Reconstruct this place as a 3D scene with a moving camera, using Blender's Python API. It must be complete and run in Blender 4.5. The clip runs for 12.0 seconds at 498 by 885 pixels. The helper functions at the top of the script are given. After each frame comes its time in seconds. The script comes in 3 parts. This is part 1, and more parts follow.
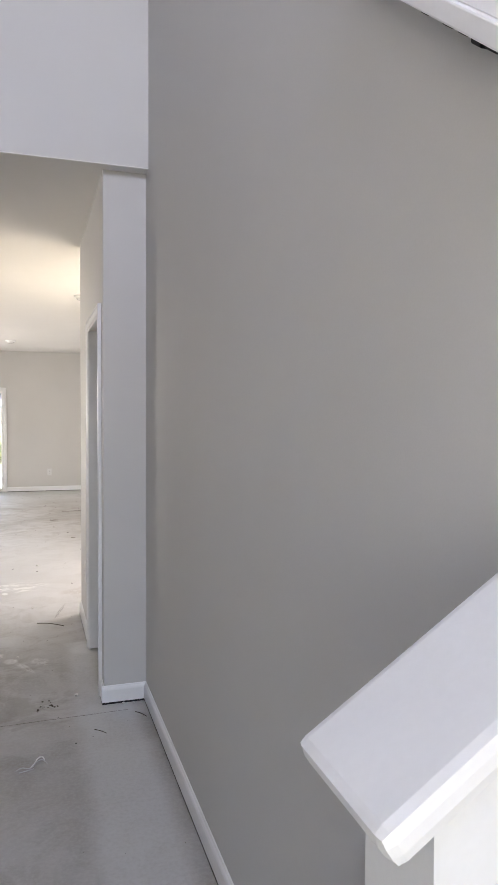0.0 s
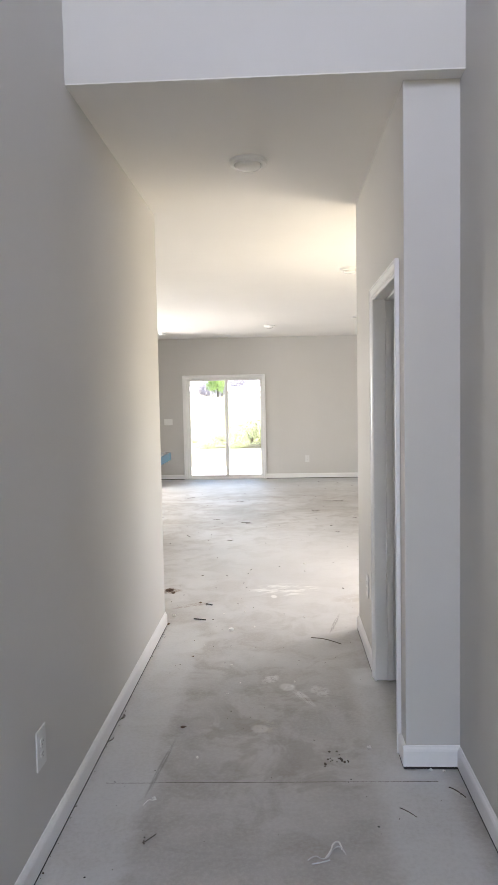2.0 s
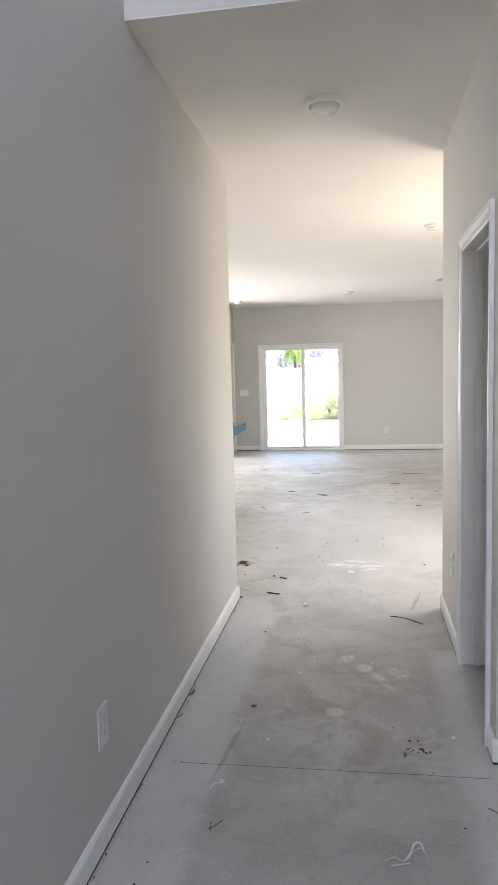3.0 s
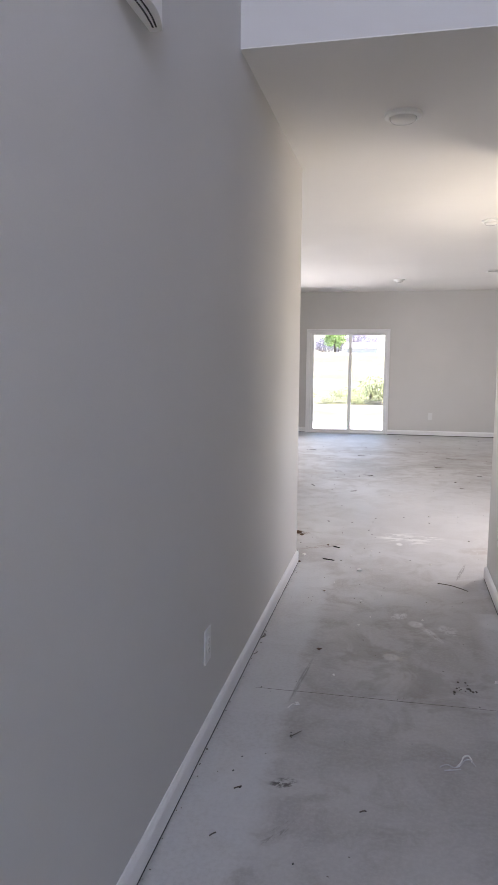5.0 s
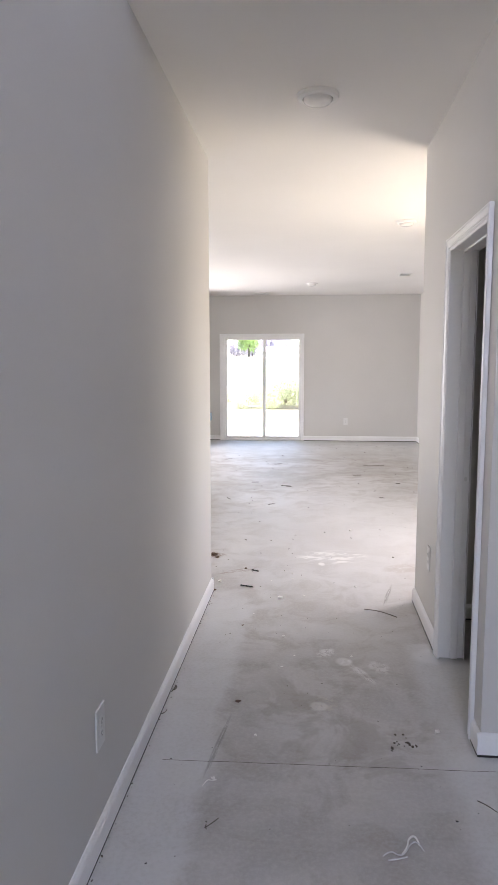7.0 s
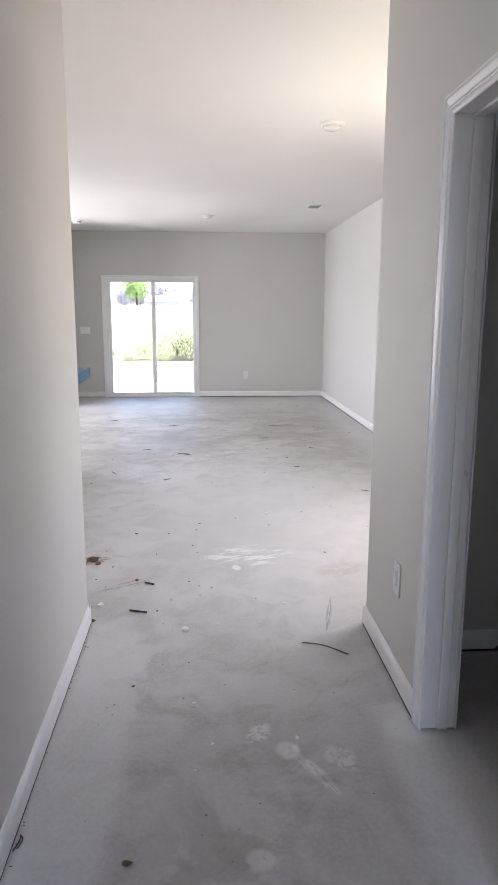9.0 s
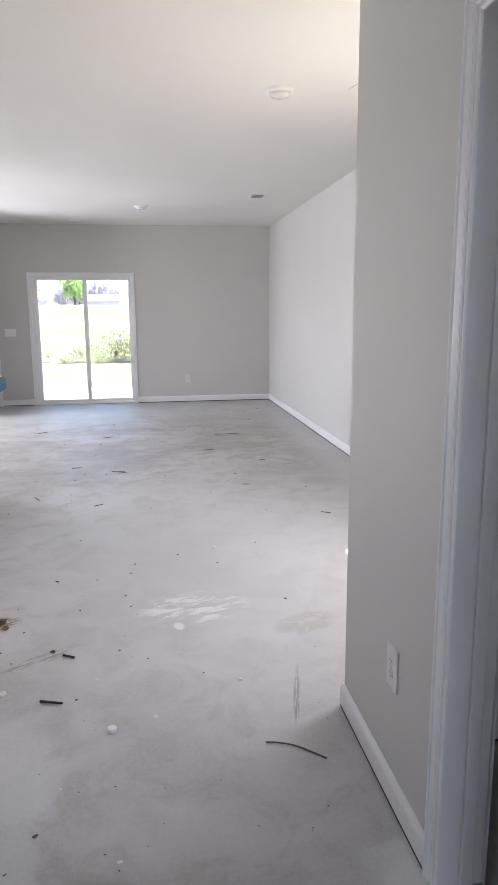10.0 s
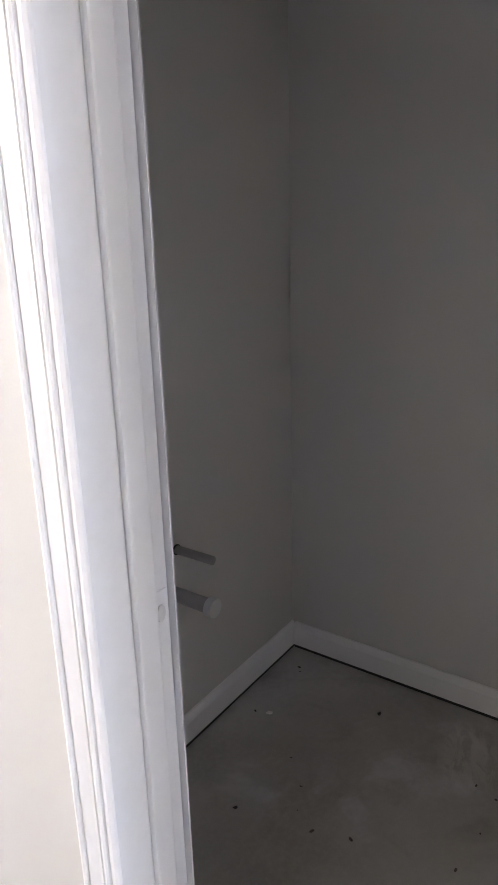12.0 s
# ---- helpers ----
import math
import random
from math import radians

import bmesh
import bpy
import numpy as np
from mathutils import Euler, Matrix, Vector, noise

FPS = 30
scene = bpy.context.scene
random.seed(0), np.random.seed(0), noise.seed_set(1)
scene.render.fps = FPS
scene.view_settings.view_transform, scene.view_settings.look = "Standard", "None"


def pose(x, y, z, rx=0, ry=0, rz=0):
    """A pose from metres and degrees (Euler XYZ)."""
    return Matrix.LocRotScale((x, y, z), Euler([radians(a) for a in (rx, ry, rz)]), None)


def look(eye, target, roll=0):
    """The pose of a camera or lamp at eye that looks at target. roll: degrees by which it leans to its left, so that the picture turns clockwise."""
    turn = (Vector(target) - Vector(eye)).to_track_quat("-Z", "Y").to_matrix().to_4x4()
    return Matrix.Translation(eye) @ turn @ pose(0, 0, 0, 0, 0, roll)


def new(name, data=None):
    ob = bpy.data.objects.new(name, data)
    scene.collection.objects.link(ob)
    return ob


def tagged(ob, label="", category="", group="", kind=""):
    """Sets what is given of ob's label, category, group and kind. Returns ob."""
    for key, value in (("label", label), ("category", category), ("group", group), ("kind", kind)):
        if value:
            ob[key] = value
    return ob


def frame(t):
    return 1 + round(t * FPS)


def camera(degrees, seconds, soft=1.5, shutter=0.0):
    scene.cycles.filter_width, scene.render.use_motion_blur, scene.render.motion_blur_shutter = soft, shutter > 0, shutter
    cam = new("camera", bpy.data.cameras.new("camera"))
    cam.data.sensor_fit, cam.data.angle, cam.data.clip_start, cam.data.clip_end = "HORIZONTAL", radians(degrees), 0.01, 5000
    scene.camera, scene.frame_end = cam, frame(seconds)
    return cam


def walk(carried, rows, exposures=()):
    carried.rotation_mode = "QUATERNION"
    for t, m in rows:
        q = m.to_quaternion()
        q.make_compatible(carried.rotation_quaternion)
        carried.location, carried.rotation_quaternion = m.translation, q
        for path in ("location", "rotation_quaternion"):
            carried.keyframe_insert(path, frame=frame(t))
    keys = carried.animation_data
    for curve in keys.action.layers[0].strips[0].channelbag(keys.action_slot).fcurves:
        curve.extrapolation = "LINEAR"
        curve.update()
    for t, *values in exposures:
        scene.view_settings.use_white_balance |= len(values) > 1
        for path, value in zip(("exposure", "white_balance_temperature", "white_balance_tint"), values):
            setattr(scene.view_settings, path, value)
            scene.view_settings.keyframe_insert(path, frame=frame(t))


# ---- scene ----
cam = camera(40.2, 12.0, soft=1.5)

PATH = [
    (0, (0.26, -0.437, 1.499), (0.869, 1.466, 1.422), 0.3),
    (0.5, (0.145, -0.255, 1.502), (0.598, 1.690, 1.409), 0.43),
    (1, (0.080, -0.075, 1.509), (0.361, 1.901, 1.402), -0.06),
    (1.5, (0.126, 0.185, 1.507), (0.199, 2.184, 1.394), -0.73),
    (2, (0.126, 0.371, 1.515), (0.027, 2.367, 1.393), -1.06),
    (2.5, (0.087, 0.481, 1.489), (-0.157, 2.463, 1.335), -1.24),
    (3, (0.127, 0.572, 1.476), (-0.198, 2.530, 1.278), -1.50),
    (5, (-0.005, 0.119, 1.479), (-0.430, 2.058, 1.230), 0.39),
    (5.5, (-0.073, 0.061, 1.508), (-0.582, 1.986, 1.279), 1.50),
    (6, (-0.086, 0.118, 1.497), (-0.541, 2.056, 1.284), 1.76),
    (6.5, (-0.058, 0.278, 1.490), (-0.394, 2.236, 1.269), 1.07),
    (7, (-0.044, 0.579, 1.506), (-0.226, 2.548, 1.271), -0.06),
    (7.5, (-0.135, 0.854, 1.479), (-0.180, 2.827, 1.209), -0.33),
    (9.5, (-0.145, 2.223, 1.448), (0.038, 4.170, 1.060), 0.02),
    (10, (-0.075, 2.581, 1.451), (0.218, 4.515, 1.070), -0.36),
    (10.5, (-0.050, 2.882, 1.420), (0.524, 4.747, 1.017), -0.11),
    (11, (-0.002, 3.109, 1.422), (0.949, 4.809, 0.970), -0.8),
    (11.3, (0.060, 3.254, 1.395), (1.235, 4.801, 0.922), -1.3),
    (11.6, (0.133, 3.368, 1.403), (1.499, 4.736, 0.891), -1.5),
    (11.8, (0.160, 3.412, 1.397), (1.631, 4.653, 0.855), -1.6),
    (12, (0.176, 3.451, 1.376), (1.737, 4.552, 0.784), -1.5),
]
walk(cam, [(t, look(eye, target, roll)) for t, eye, target, roll in PATH],
     exposures=[(0.0, 2.8, 6800, 14), (2.5, 2.9, 6650, 12), (3.2, 2.75, 6550, 13), (4.8, 2.5, 6350, 18), (5.6, 2.6, 6250, 18), (6.5, 2.8, 6450, 18),
                (7.5, 2.85, 6400, 18), (9.5, 2.45, 6100, 17), (10.5, 2.35, 6050, 16), (11.0, 2.6, 6100, 15), (11.5, 3.2, 6250, 16), (12.0, 4.1, 6450, 17)])

# ---- world, sun and lights ----
SUN_DIR = Vector((0.43, 0.12, 0.895)).normalized()
world = bpy.data.worlds.new("world")
scene.world = world
world.use_nodes = True
wn = world.node_tree.nodes
sky = wn.new("ShaderNodeTexSky")
sky.sky_type = "NISHITA"
sky.sun_disc = False
sky.sun_elevation = math.asin(SUN_DIR.z)
sky.sun_rotation = math.atan2(SUN_DIR.x, SUN_DIR.y)
world.node_tree.links.new(sky.outputs[0], wn["Background"].inputs[0])
wn["Background"].inputs[1].default_value = 0.15

sun_data = bpy.data.lights.new("sun", "SUN")
sun_data.energy, sun_data.angle, sun_data.color = 5.0, radians(0.5), (1.0, 0.95, 0.87)
sun = new("sun", sun_data)
sun.matrix_world = look(SUN_DIR * 40, (0, 0, 0))


def window_light(name, eye, target, width, height, watts, color):
    data = bpy.data.lights.new(name, "AREA")
    data.shape, data.size, data.size_y, data.energy, data.color = "RECTANGLE", width, height, watts, color
    ob = new(name, data)
    ob.matrix_world = look(eye, target)
    return ob


window_light("front_door_daylight", (-0.1, -1.66, 1.45), (0.83, 0.3, 2.0), 0.5, 1.1, 1.7, (1.0, 0.92, 0.86))
window_light("upper_window_daylight", (0.45, -1.66, 4.1), (0.2, 0, 4.7), 0.6, 1.5, 13, (0.72, 0.78, 1.0))
window_light("side_window_daylight", (2.06, 6.06, 1.5), (0.0, 6.06, 1.5), 1.6, 1.12, 7, (1.0, 0.87, 0.66))
window_light("kitchen_window_daylight", (-5.15, 11.1, 1.5), (2.0, 10.6, 1.45), 2.0, 1.3, 42, (1.0, 0.98, 0.96))


# ---- materials ----
def nodes_of(name):
    m = bpy.data.materials.new(name)
    m.use_nodes = True
    return m, m.node_tree.nodes, m.node_tree.links, m.node_tree.nodes["Principled BSDF"]


def math_node(n, l, op, a, b=None, c=None):
    k = n.new("ShaderNodeMath")
    k.operation = op
    for i, v in enumerate((a, b, c)):
        if v is None:
            continue
        if isinstance(v, (int, float)):
            k.inputs[i].default_value = v
        else:
            l.new(v, k.inputs[i])
    return k.outputs[0]


def noise_node(n, l, vec, scale, detail=3, rough=0.55, distortion=0.0):
    k = n.new("ShaderNodeTexNoise")
    k.inputs["Scale"].default_value, k.inputs["Detail"].default_value = scale, detail
    k.inputs["Roughness"].default_value, k.inputs["Distortion"].default_value = rough, distortion
    l.new(vec, k.inputs["Vector"])
    return k.outputs["Fac"]


def ramp(n, l, v, lo, hi, a=0.0, b=1.0):
    k = n.new("ShaderNodeMapRange")
    k.interpolation_type = "SMOOTHSTEP"
    for i, x in enumerate((lo, hi, a, b)):
        k.inputs[i + 1].default_value = x
    l.new(v, k.inputs[0])
    return k.outputs[0]


def mix(n, l, f, a, b):
    k = n.new("ShaderNodeMix")
    k.data_type = "RGBA"
    if isinstance(f, (int, float)):
        k.inputs[0].default_value = f
    else:
        l.new(f, k.inputs[0])
    for s, v in ((6, a), (7, b)):
        if isinstance(v, tuple):
            k.inputs[s].default_value = (*v, 1)
        else:
            l.new(v, k.inputs[s])
    return k.outputs[2]


def add_bump(n, l, bsdf, h, strength, dist):
    k = n.new("ShaderNodeBump")
    k.inputs["Strength"].default_value, k.inputs["Distance"].default_value = strength, dist
    l.new(h, k.inputs["Height"])
    l.new(k.outputs[0], bsdf.inputs["Normal"])


def surface(name, color, rough=0.5, vary=0.06, large=0.8, fine=180.0, bump=0.1, dist=0.0006, metal=0.0):
    """A painted or plain surface: broad mottling, fine grain and a slight relief."""
    m, n, l, b = nodes_of(name)
    pos = n.new("ShaderNodeNewGeometry").outputs["Position"]
    broad = noise_node(n, l, pos, large, 4)
    grain = noise_node(n, l, pos, fine, 2)
    f = math_node(n, l, "ADD", math_node(n, l, "MULTIPLY", broad, 0.75), math_node(n, l, "MULTIPLY", grain, 0.25))
    dark = tuple(c * (1 - vary) for c in color)
    lite = tuple(min(1, c * (1 + vary)) for c in color)
    l.new(mix(n, l, ramp(n, l, f, 0.3, 0.7), dark, lite), b.inputs["Base Color"])
    l.new(ramp(n, l, broad, 0.3, 0.7, rough - 0.05, rough + 0.05), b.inputs["Roughness"])
    b.inputs["Metallic"].default_value = metal
    add_bump(n, l, b, grain, bump, dist)
    return m


WALL = surface("greige_wall_paint", (0.583, 0.572, 0.552), 0.62, 0.03, 0.9, 260, 0.25, 0.0008)
CEIL = surface("flat_white_ceiling_paint", (0.77, 0.755, 0.73), 0.85, 0.03, 0.7, 220, 0.3, 0.001)
TRIM = surface("semi_gloss_white_trim", (0.80, 0.80, 0.80), 0.34, 0.03, 3.0, 90, 0.06)
PLASTIC = surface("white_plastic", (0.82, 0.82, 0.80), 0.38, 0.02, 6.0, 300, 0.03)
VINYL = surface("white_vinyl_frame", (0.83, 0.83, 0.82), 0.4, 0.02, 5.0, 200, 0.04)
DARK = surface("dark_slot", (0.015, 0.015, 0.016), 0.6, 0.2)
BLACKP = surface("black_rubber", (0.018, 0.017, 0.017), 0.5, 0.3, 30, 200, 0.3)
NICKEL = surface("satin_nickel", (0.55, 0.53, 0.5), 0.32, 0.06, 20, 300, 0.05, metal=1.0)
BRONZE = surface("dark_hinge_metal", (0.10, 0.095, 0.09), 0.4, 0.1, 20, 300, 0.05, metal=0.8)
LENS = surface("frosted_lamp_lens", (0.80, 0.79, 0.77), 0.12, 0.02, 8, 200, 0.02)
TWIG = surface("dry_twig_bark", (0.09, 0.075, 0.06), 0.8, 0.4, 60, 400, 0.5)
LEAF = surface("dry_brown_leaf", (0.12, 0.075, 0.05), 0.8, 0.35, 60, 300, 0.4)
PLASTER = surface("white_drywall_crumb", (0.78, 0.77, 0.74), 0.85, 0.1, 50, 300, 0.4)
PAPER = surface("crumpled_clear_film", (0.62, 0.62, 0.63), 0.25, 0.08, 40, 200, 0.4)
OUTLET = surface("light_grey_cover_plate", (0.68, 0.68, 0.67), 0.4, 0.02, 6.0, 300, 0.03)
SLOT = surface("painted_over_slots", (0.22, 0.22, 0.215), 0.6, 0.1)
PVC = surface("weathered_grey_pipe", (0.34, 0.335, 0.33), 0.4, 0.05, 12, 200, 0.05)
SOIL = surface("dark_dirt_crumbs", (0.09, 0.075, 0.06), 0.95, 0.4, 80, 400, 0.5)
BARK = surface("tree_bark", (0.13, 0.10, 0.08), 0.9, 0.3, 4, 40, 0.6, 0.01)
FOLIAGE = surface("tree_foliage", (0.42, 0.56, 0.20), 0.7, 0.4, 0.6, 8, 0.3)
SHRUB = surface("shrub_foliage", (0.50, 0.52, 0.30), 0.75, 0.4, 1.5, 12, 0.3)
FAR_TREES = surface("far_hazy_trees", (0.50, 0.46, 0.51), 0.9, 0.25, 0.15, 1.5, 0.3)
ROOF = surface("grey_shingle_roof", (0.50, 0.46, 0.51), 0.9, 0.2, 1, 14, 0.3)
SIDING = surface("pale_siding", (0.62, 0.58, 0.57), 0.7, 0.06, 1, 20, 0.2)


def glass_material():
    m, n, l, b = nodes_of("clear_window_glass")
    out = n["Material Output"]
    tr, gl, fr, mx = (n.new("ShaderNodeBsdfTransparent"), n.new("ShaderNodeBsdfGlossy"), n.new("ShaderNodeFresnel"),
                      n.new("ShaderNodeMixShader"))
    tr.inputs[0].default_value = (0.95, 0.96, 0.955, 1)
    gl.inputs["Roughness"].default_value = 0.01
    fr.inputs[0].default_value = 1.45
    l.new(fr.outputs[0], mx.inputs[0])
    l.new(tr.outputs[0], mx.inputs[1])
    l.new(gl.outputs[0], mx.inputs[2])
    l.new(mx.outputs[0], out.inputs[0])
    return m


GLASS = glass_material()


def film_material():
    """Glossy blue protective film over a pale worktop."""
    m, n, l, b = nodes_of("blue_protective_film")
    pos = n.new("ShaderNodeNewGeometry").outputs["Position"]
    w = noise_node(n, l, pos, 16, 4, 0.6, 2.2)
    # white highlights of the crinkled film painted as pale noise bands
    painted_glints = mix(n, l, ramp(n, l, w, 0.50, 0.56), (0.008, 0.02, 0.03), (0.36, 0.44, 0.48))
    l.new(mix(n, l, ramp(n, l, noise_node(n, l, pos, 5, 2), 0.52, 0.62), painted_glints, (0.006, 0.09, 0.17)), b.inputs["Base Color"])
    b.inputs["Roughness"].default_value = 0.12
    add_bump(n, l, b, w, 0.9, 0.02)
    return m


FILM = film_material()
FILM_EDGE = surface("taut_blue_film", (0.006, 0.10, 0.19), 0.5, 0.3, 12, 90, 0.4, 0.004)


def concrete_material():
    """Bare slab: trowel mottling, brown dust, pale paint overspray along the walls, patio daylight painted into the far
    end, scuffs of plaster.
    """
    m, n, l, b = nodes_of("dusty_concrete_slab")
    pos = n.new("ShaderNodeNewGeometry").outputs["Position"]
    sep = n.new("ShaderNodeSeparateXYZ")
    l.new(pos, sep.inputs[0])
    x, y = sep.outputs[0], sep.outputs[1]
    big = noise_node(n, l, pos, 0.9, 5, 0.6, 0.4)
    mid = noise_node(n, l, pos, 4.5, 5, 0.62, 0.8)
    fine = noise_node(n, l, pos, 60, 4, 0.7)
    grit = noise_node(n, l, pos, 420, 2, 0.6)
    col = mix(n, l, ramp(n, l, big, 0.32, 0.68), (0.335, 0.322, 0.302), (0.50, 0.49, 0.475))
    col = mix(n, l, math_node(n, l, "MULTIPLY", ramp(n, l, mid, 0.46, 0.66), 0.65), col, (0.33, 0.305, 0.275))
    col = mix(n, l, math_node(n, l, "MULTIPLY", ramp(n, l, fine, 0.35, 0.75), 0.22), col, (0.68, 0.67, 0.65))
    # brown dust trails across the big room
    st = n.new("ShaderNodeMapping")
    st.inputs["Scale"].default_value = (0.35, 1.3, 1)
    l.new(pos, st.inputs[0])
    trail = noise_node(n, l, st.outputs[0], 1.6, 5, 0.6, 0.6)
    room = ramp(n, l, y, 6.4, 8.6)
    col = mix(n, l, math_node(n, l, "MULTIPLY", math_node(n, l, "MULTIPLY", ramp(n, l, trail, 0.46, 0.70), room), 0.4), col, (0.30, 0.25, 0.20))
    # paler patch where the hall opens, fading outward with a ragged edge
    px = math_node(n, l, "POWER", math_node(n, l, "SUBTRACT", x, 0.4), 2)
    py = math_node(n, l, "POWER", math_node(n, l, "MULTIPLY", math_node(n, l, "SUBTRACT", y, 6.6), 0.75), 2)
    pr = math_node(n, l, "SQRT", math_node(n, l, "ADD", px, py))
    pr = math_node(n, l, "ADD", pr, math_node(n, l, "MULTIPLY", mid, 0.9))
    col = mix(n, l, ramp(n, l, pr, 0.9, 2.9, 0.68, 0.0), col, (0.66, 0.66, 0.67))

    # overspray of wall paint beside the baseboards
    wob = math_node(n, l, "MULTIPLY", math_node(n, l, "SUBTRACT", mid, 0.5), 0.16)
    xw = math_node(n, l, "ADD", x, wob)
    yw = math_node(n, l, "ADD", y, wob)
    left = math_node(n, l, "MULTIPLY", ramp(n, l, xw, -0.46, -0.36, 1, 0), ramp(n, l, yw, 4.7, 4.95, 1, 0))
    right = math_node(n, l, "MULTIPLY", ramp(n, l, xw, 0.42, 0.52), ramp(n, l, yw, 4.12, 4.16, 1, 0))
    foyer = ramp(n, l, yw, 1.2, 2.6, 0.12, 0.0)
    front = math_node(n, l, "MULTIPLY", ramp(n, l, xw, 0.46, 0.60), ramp(n, l, yw, 2.5, 2.9, 1, 0))
    spray_and_light = math_node(n, l, "MAXIMUM", math_node(n, l, "MAXIMUM", left, right), math_node(n, l, "MAXIMUM", foyer, front))
    bath = ramp(n, l, x, 0.72, 0.80, 1, 0)
    hall = math_node(n, l, "MAXIMUM", bath, ramp(n, l, y, 4.7, 4.8))
    spray_and_light = math_node(n, l, "MULTIPLY", spray_and_light, hall)
    # far end: patio door daylight painted into the floor colour, on top of overspray
    far_light = math_node(n, l, "MULTIPLY", ramp(n, l, yw, 10.9, 12.6), 0.95)
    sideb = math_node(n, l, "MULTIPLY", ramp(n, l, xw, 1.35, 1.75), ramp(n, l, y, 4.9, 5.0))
    spray_and_light = math_node(n, l, "MAXIMUM", spray_and_light, math_node(n, l, "MAXIMUM", far_light, sideb))
    spray_and_light = math_node(n, l, "MULTIPLY", spray_and_light, ramp(n, l, fine, 0.2, 0.6, 0.42, 0.66))
    col = mix(n, l, spray_and_light, col, (0.60, 0.605, 0.60))

    # trowelled smears of plaster
    def smear(cx, cy, rx, ry, turn, stretch, thr, amount, tone, base):
        mp = n.new("ShaderNodeMapping")
        mp.vector_type = "TEXTURE"
        mp.inputs["Location"].default_value = (cx, cy, 0)
        mp.inputs["Rotation"].default_value = (0, 0, radians(turn))
        mp.inputs["Scale"].default_value = (rx, ry, 1)
        l.new(pos, mp.inputs[0])
        ln = n.new("ShaderNodeVectorMath")
        ln.operation = "LENGTH"
        s2 = n.new("ShaderNodeVectorMath")
        s2.operation = "MULTIPLY"
        s2.inputs[1].default_value = (1, 1, 0)
        l.new(mp.outputs[0], s2.inputs[0])
        l.new(s2.outputs[0], ln.inputs[0])
        s3 = n.new("ShaderNodeVectorMath")
        s3.operation = "MULTIPLY"
        s3.inputs[1].default_value = (1, stretch, 0)
        l.new(s2.outputs[0], s3.inputs[0])
        k = noise_node(n, l, s3.outputs[0], 1.7, 4, 0.65, 0.6)
        f = math_node(n, l, "MULTIPLY", ramp(n, l, ln.outputs["Value"], 0.55, 1.0, 1, 0), ramp(n, l, k, thr, thr + 0.1))
        return mix(n, l, math_node(n, l, "MULTIPLY", f, amount), base, tone)

    white, brown, grey = (0.80, 0.80, 0.79), (0.24, 0.17, 0.12), (0.15, 0.14, 0.13)
    col = smear(0.12, 5.75, 0.32, 0.22, 12, 2.0, 0.46, 0.85, white, col)
    col = smear(0.04, 5.56, 0.03, 0.05, 10, 1.0, 0.3, 0.9, white, col)
    col = smear(0.13, 3.89, 0.05, 0.06, 20, 1.0, 0.30, 0.85, white, col)
    col = smear(0.04, 3.99, 0.05, 0.08, -40, 1.6, 0.42, 0.6, white, col)
    col = smear(0.21, 3.77, 0.14, 0.03, -62, 1.5, 0.40, 0.5, white, col)
    col = smear(0.30, 3.84, 0.06, 0.09, 20, 1.5, 0.42, 0.4, white, col)
    col = smear(0.02, 3.45, 0.07, 0.09, 10, 1.2, 0.44, 0.35, (0.62, 0.58, 0.47), col)
    col = smear(0.1, 3.4, 0.5, 0.75, 0, 1.2, 0.47, 0.45, (0.28, 0.25, 0.215), col)
    col = smear(0.63, 5.5, 0.2, 0.12, 30, 1.0, 0.40, 0.22, brown, col)
    col = smear(-0.80, 5.72, 0.12, 0.09, 20, 1.6, 0.40, 0.8, brown, col)
    col = smear(-0.55, 5.35, 0.22, 0.05, 35, 1.6, 0.45, 0.55, brown, col)
    col = smear(0.46, 4.92, 0.24, 0.016, 77, 1.4, 0.42, 0.55, grey, col)
    col = smear(-0.40, 3.1, 0.26, 0.014, 84, 1.4, 0.40, 0.5, grey, col)
    col = smear(-0.355, 2.31, 0.06, 0.04, 25, 1.2, 0.47, 0.8, grey, col)
    col = smear(-0.33, 2.06, 0.09, 0.03, 60, 1.3, 0.5, 0.4, grey, col)
    col = smear(1.74, 3.85, 0.17, 0.10, 20, 1.6, 0.42, 0.7, (0.62, 0.6, 0.56), col)
    col = smear(1.42, 3.95, 0.7, 0.6, -20, 1.0, 0.36, 0.35, (0.24, 0.215, 0.15), col)
    col = smear(0.585, 4.0, 0.13, 0.11, 35, 0.6, 0.22, 0.6, (0.64, 0.64, 0.63), col)
    col = smear(-0.357, 2.312, 0.05, 0.035, 35, 0.8, 0.46, 0.75, (0.07, 0.06, 0.055), col)
    col = smear(0.0, 3.43, 0.05, 0.05, 0, 1.2, 0.34, 0.5, (0.70, 0.69, 0.66), col)
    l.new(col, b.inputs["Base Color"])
    l.new(ramp(n, l, mid, 0.3, 0.7, 0.48, 0.66), b.inputs["Roughness"])
    h = math_node(n, l, "ADD", math_node(n, l, "MULTIPLY", fine, 0.6), math_node(n, l, "MULTIPLY", grit, 0.4))
    add_bump(n, l, b, h, 0.22, 0.0012)
    return m


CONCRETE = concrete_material()


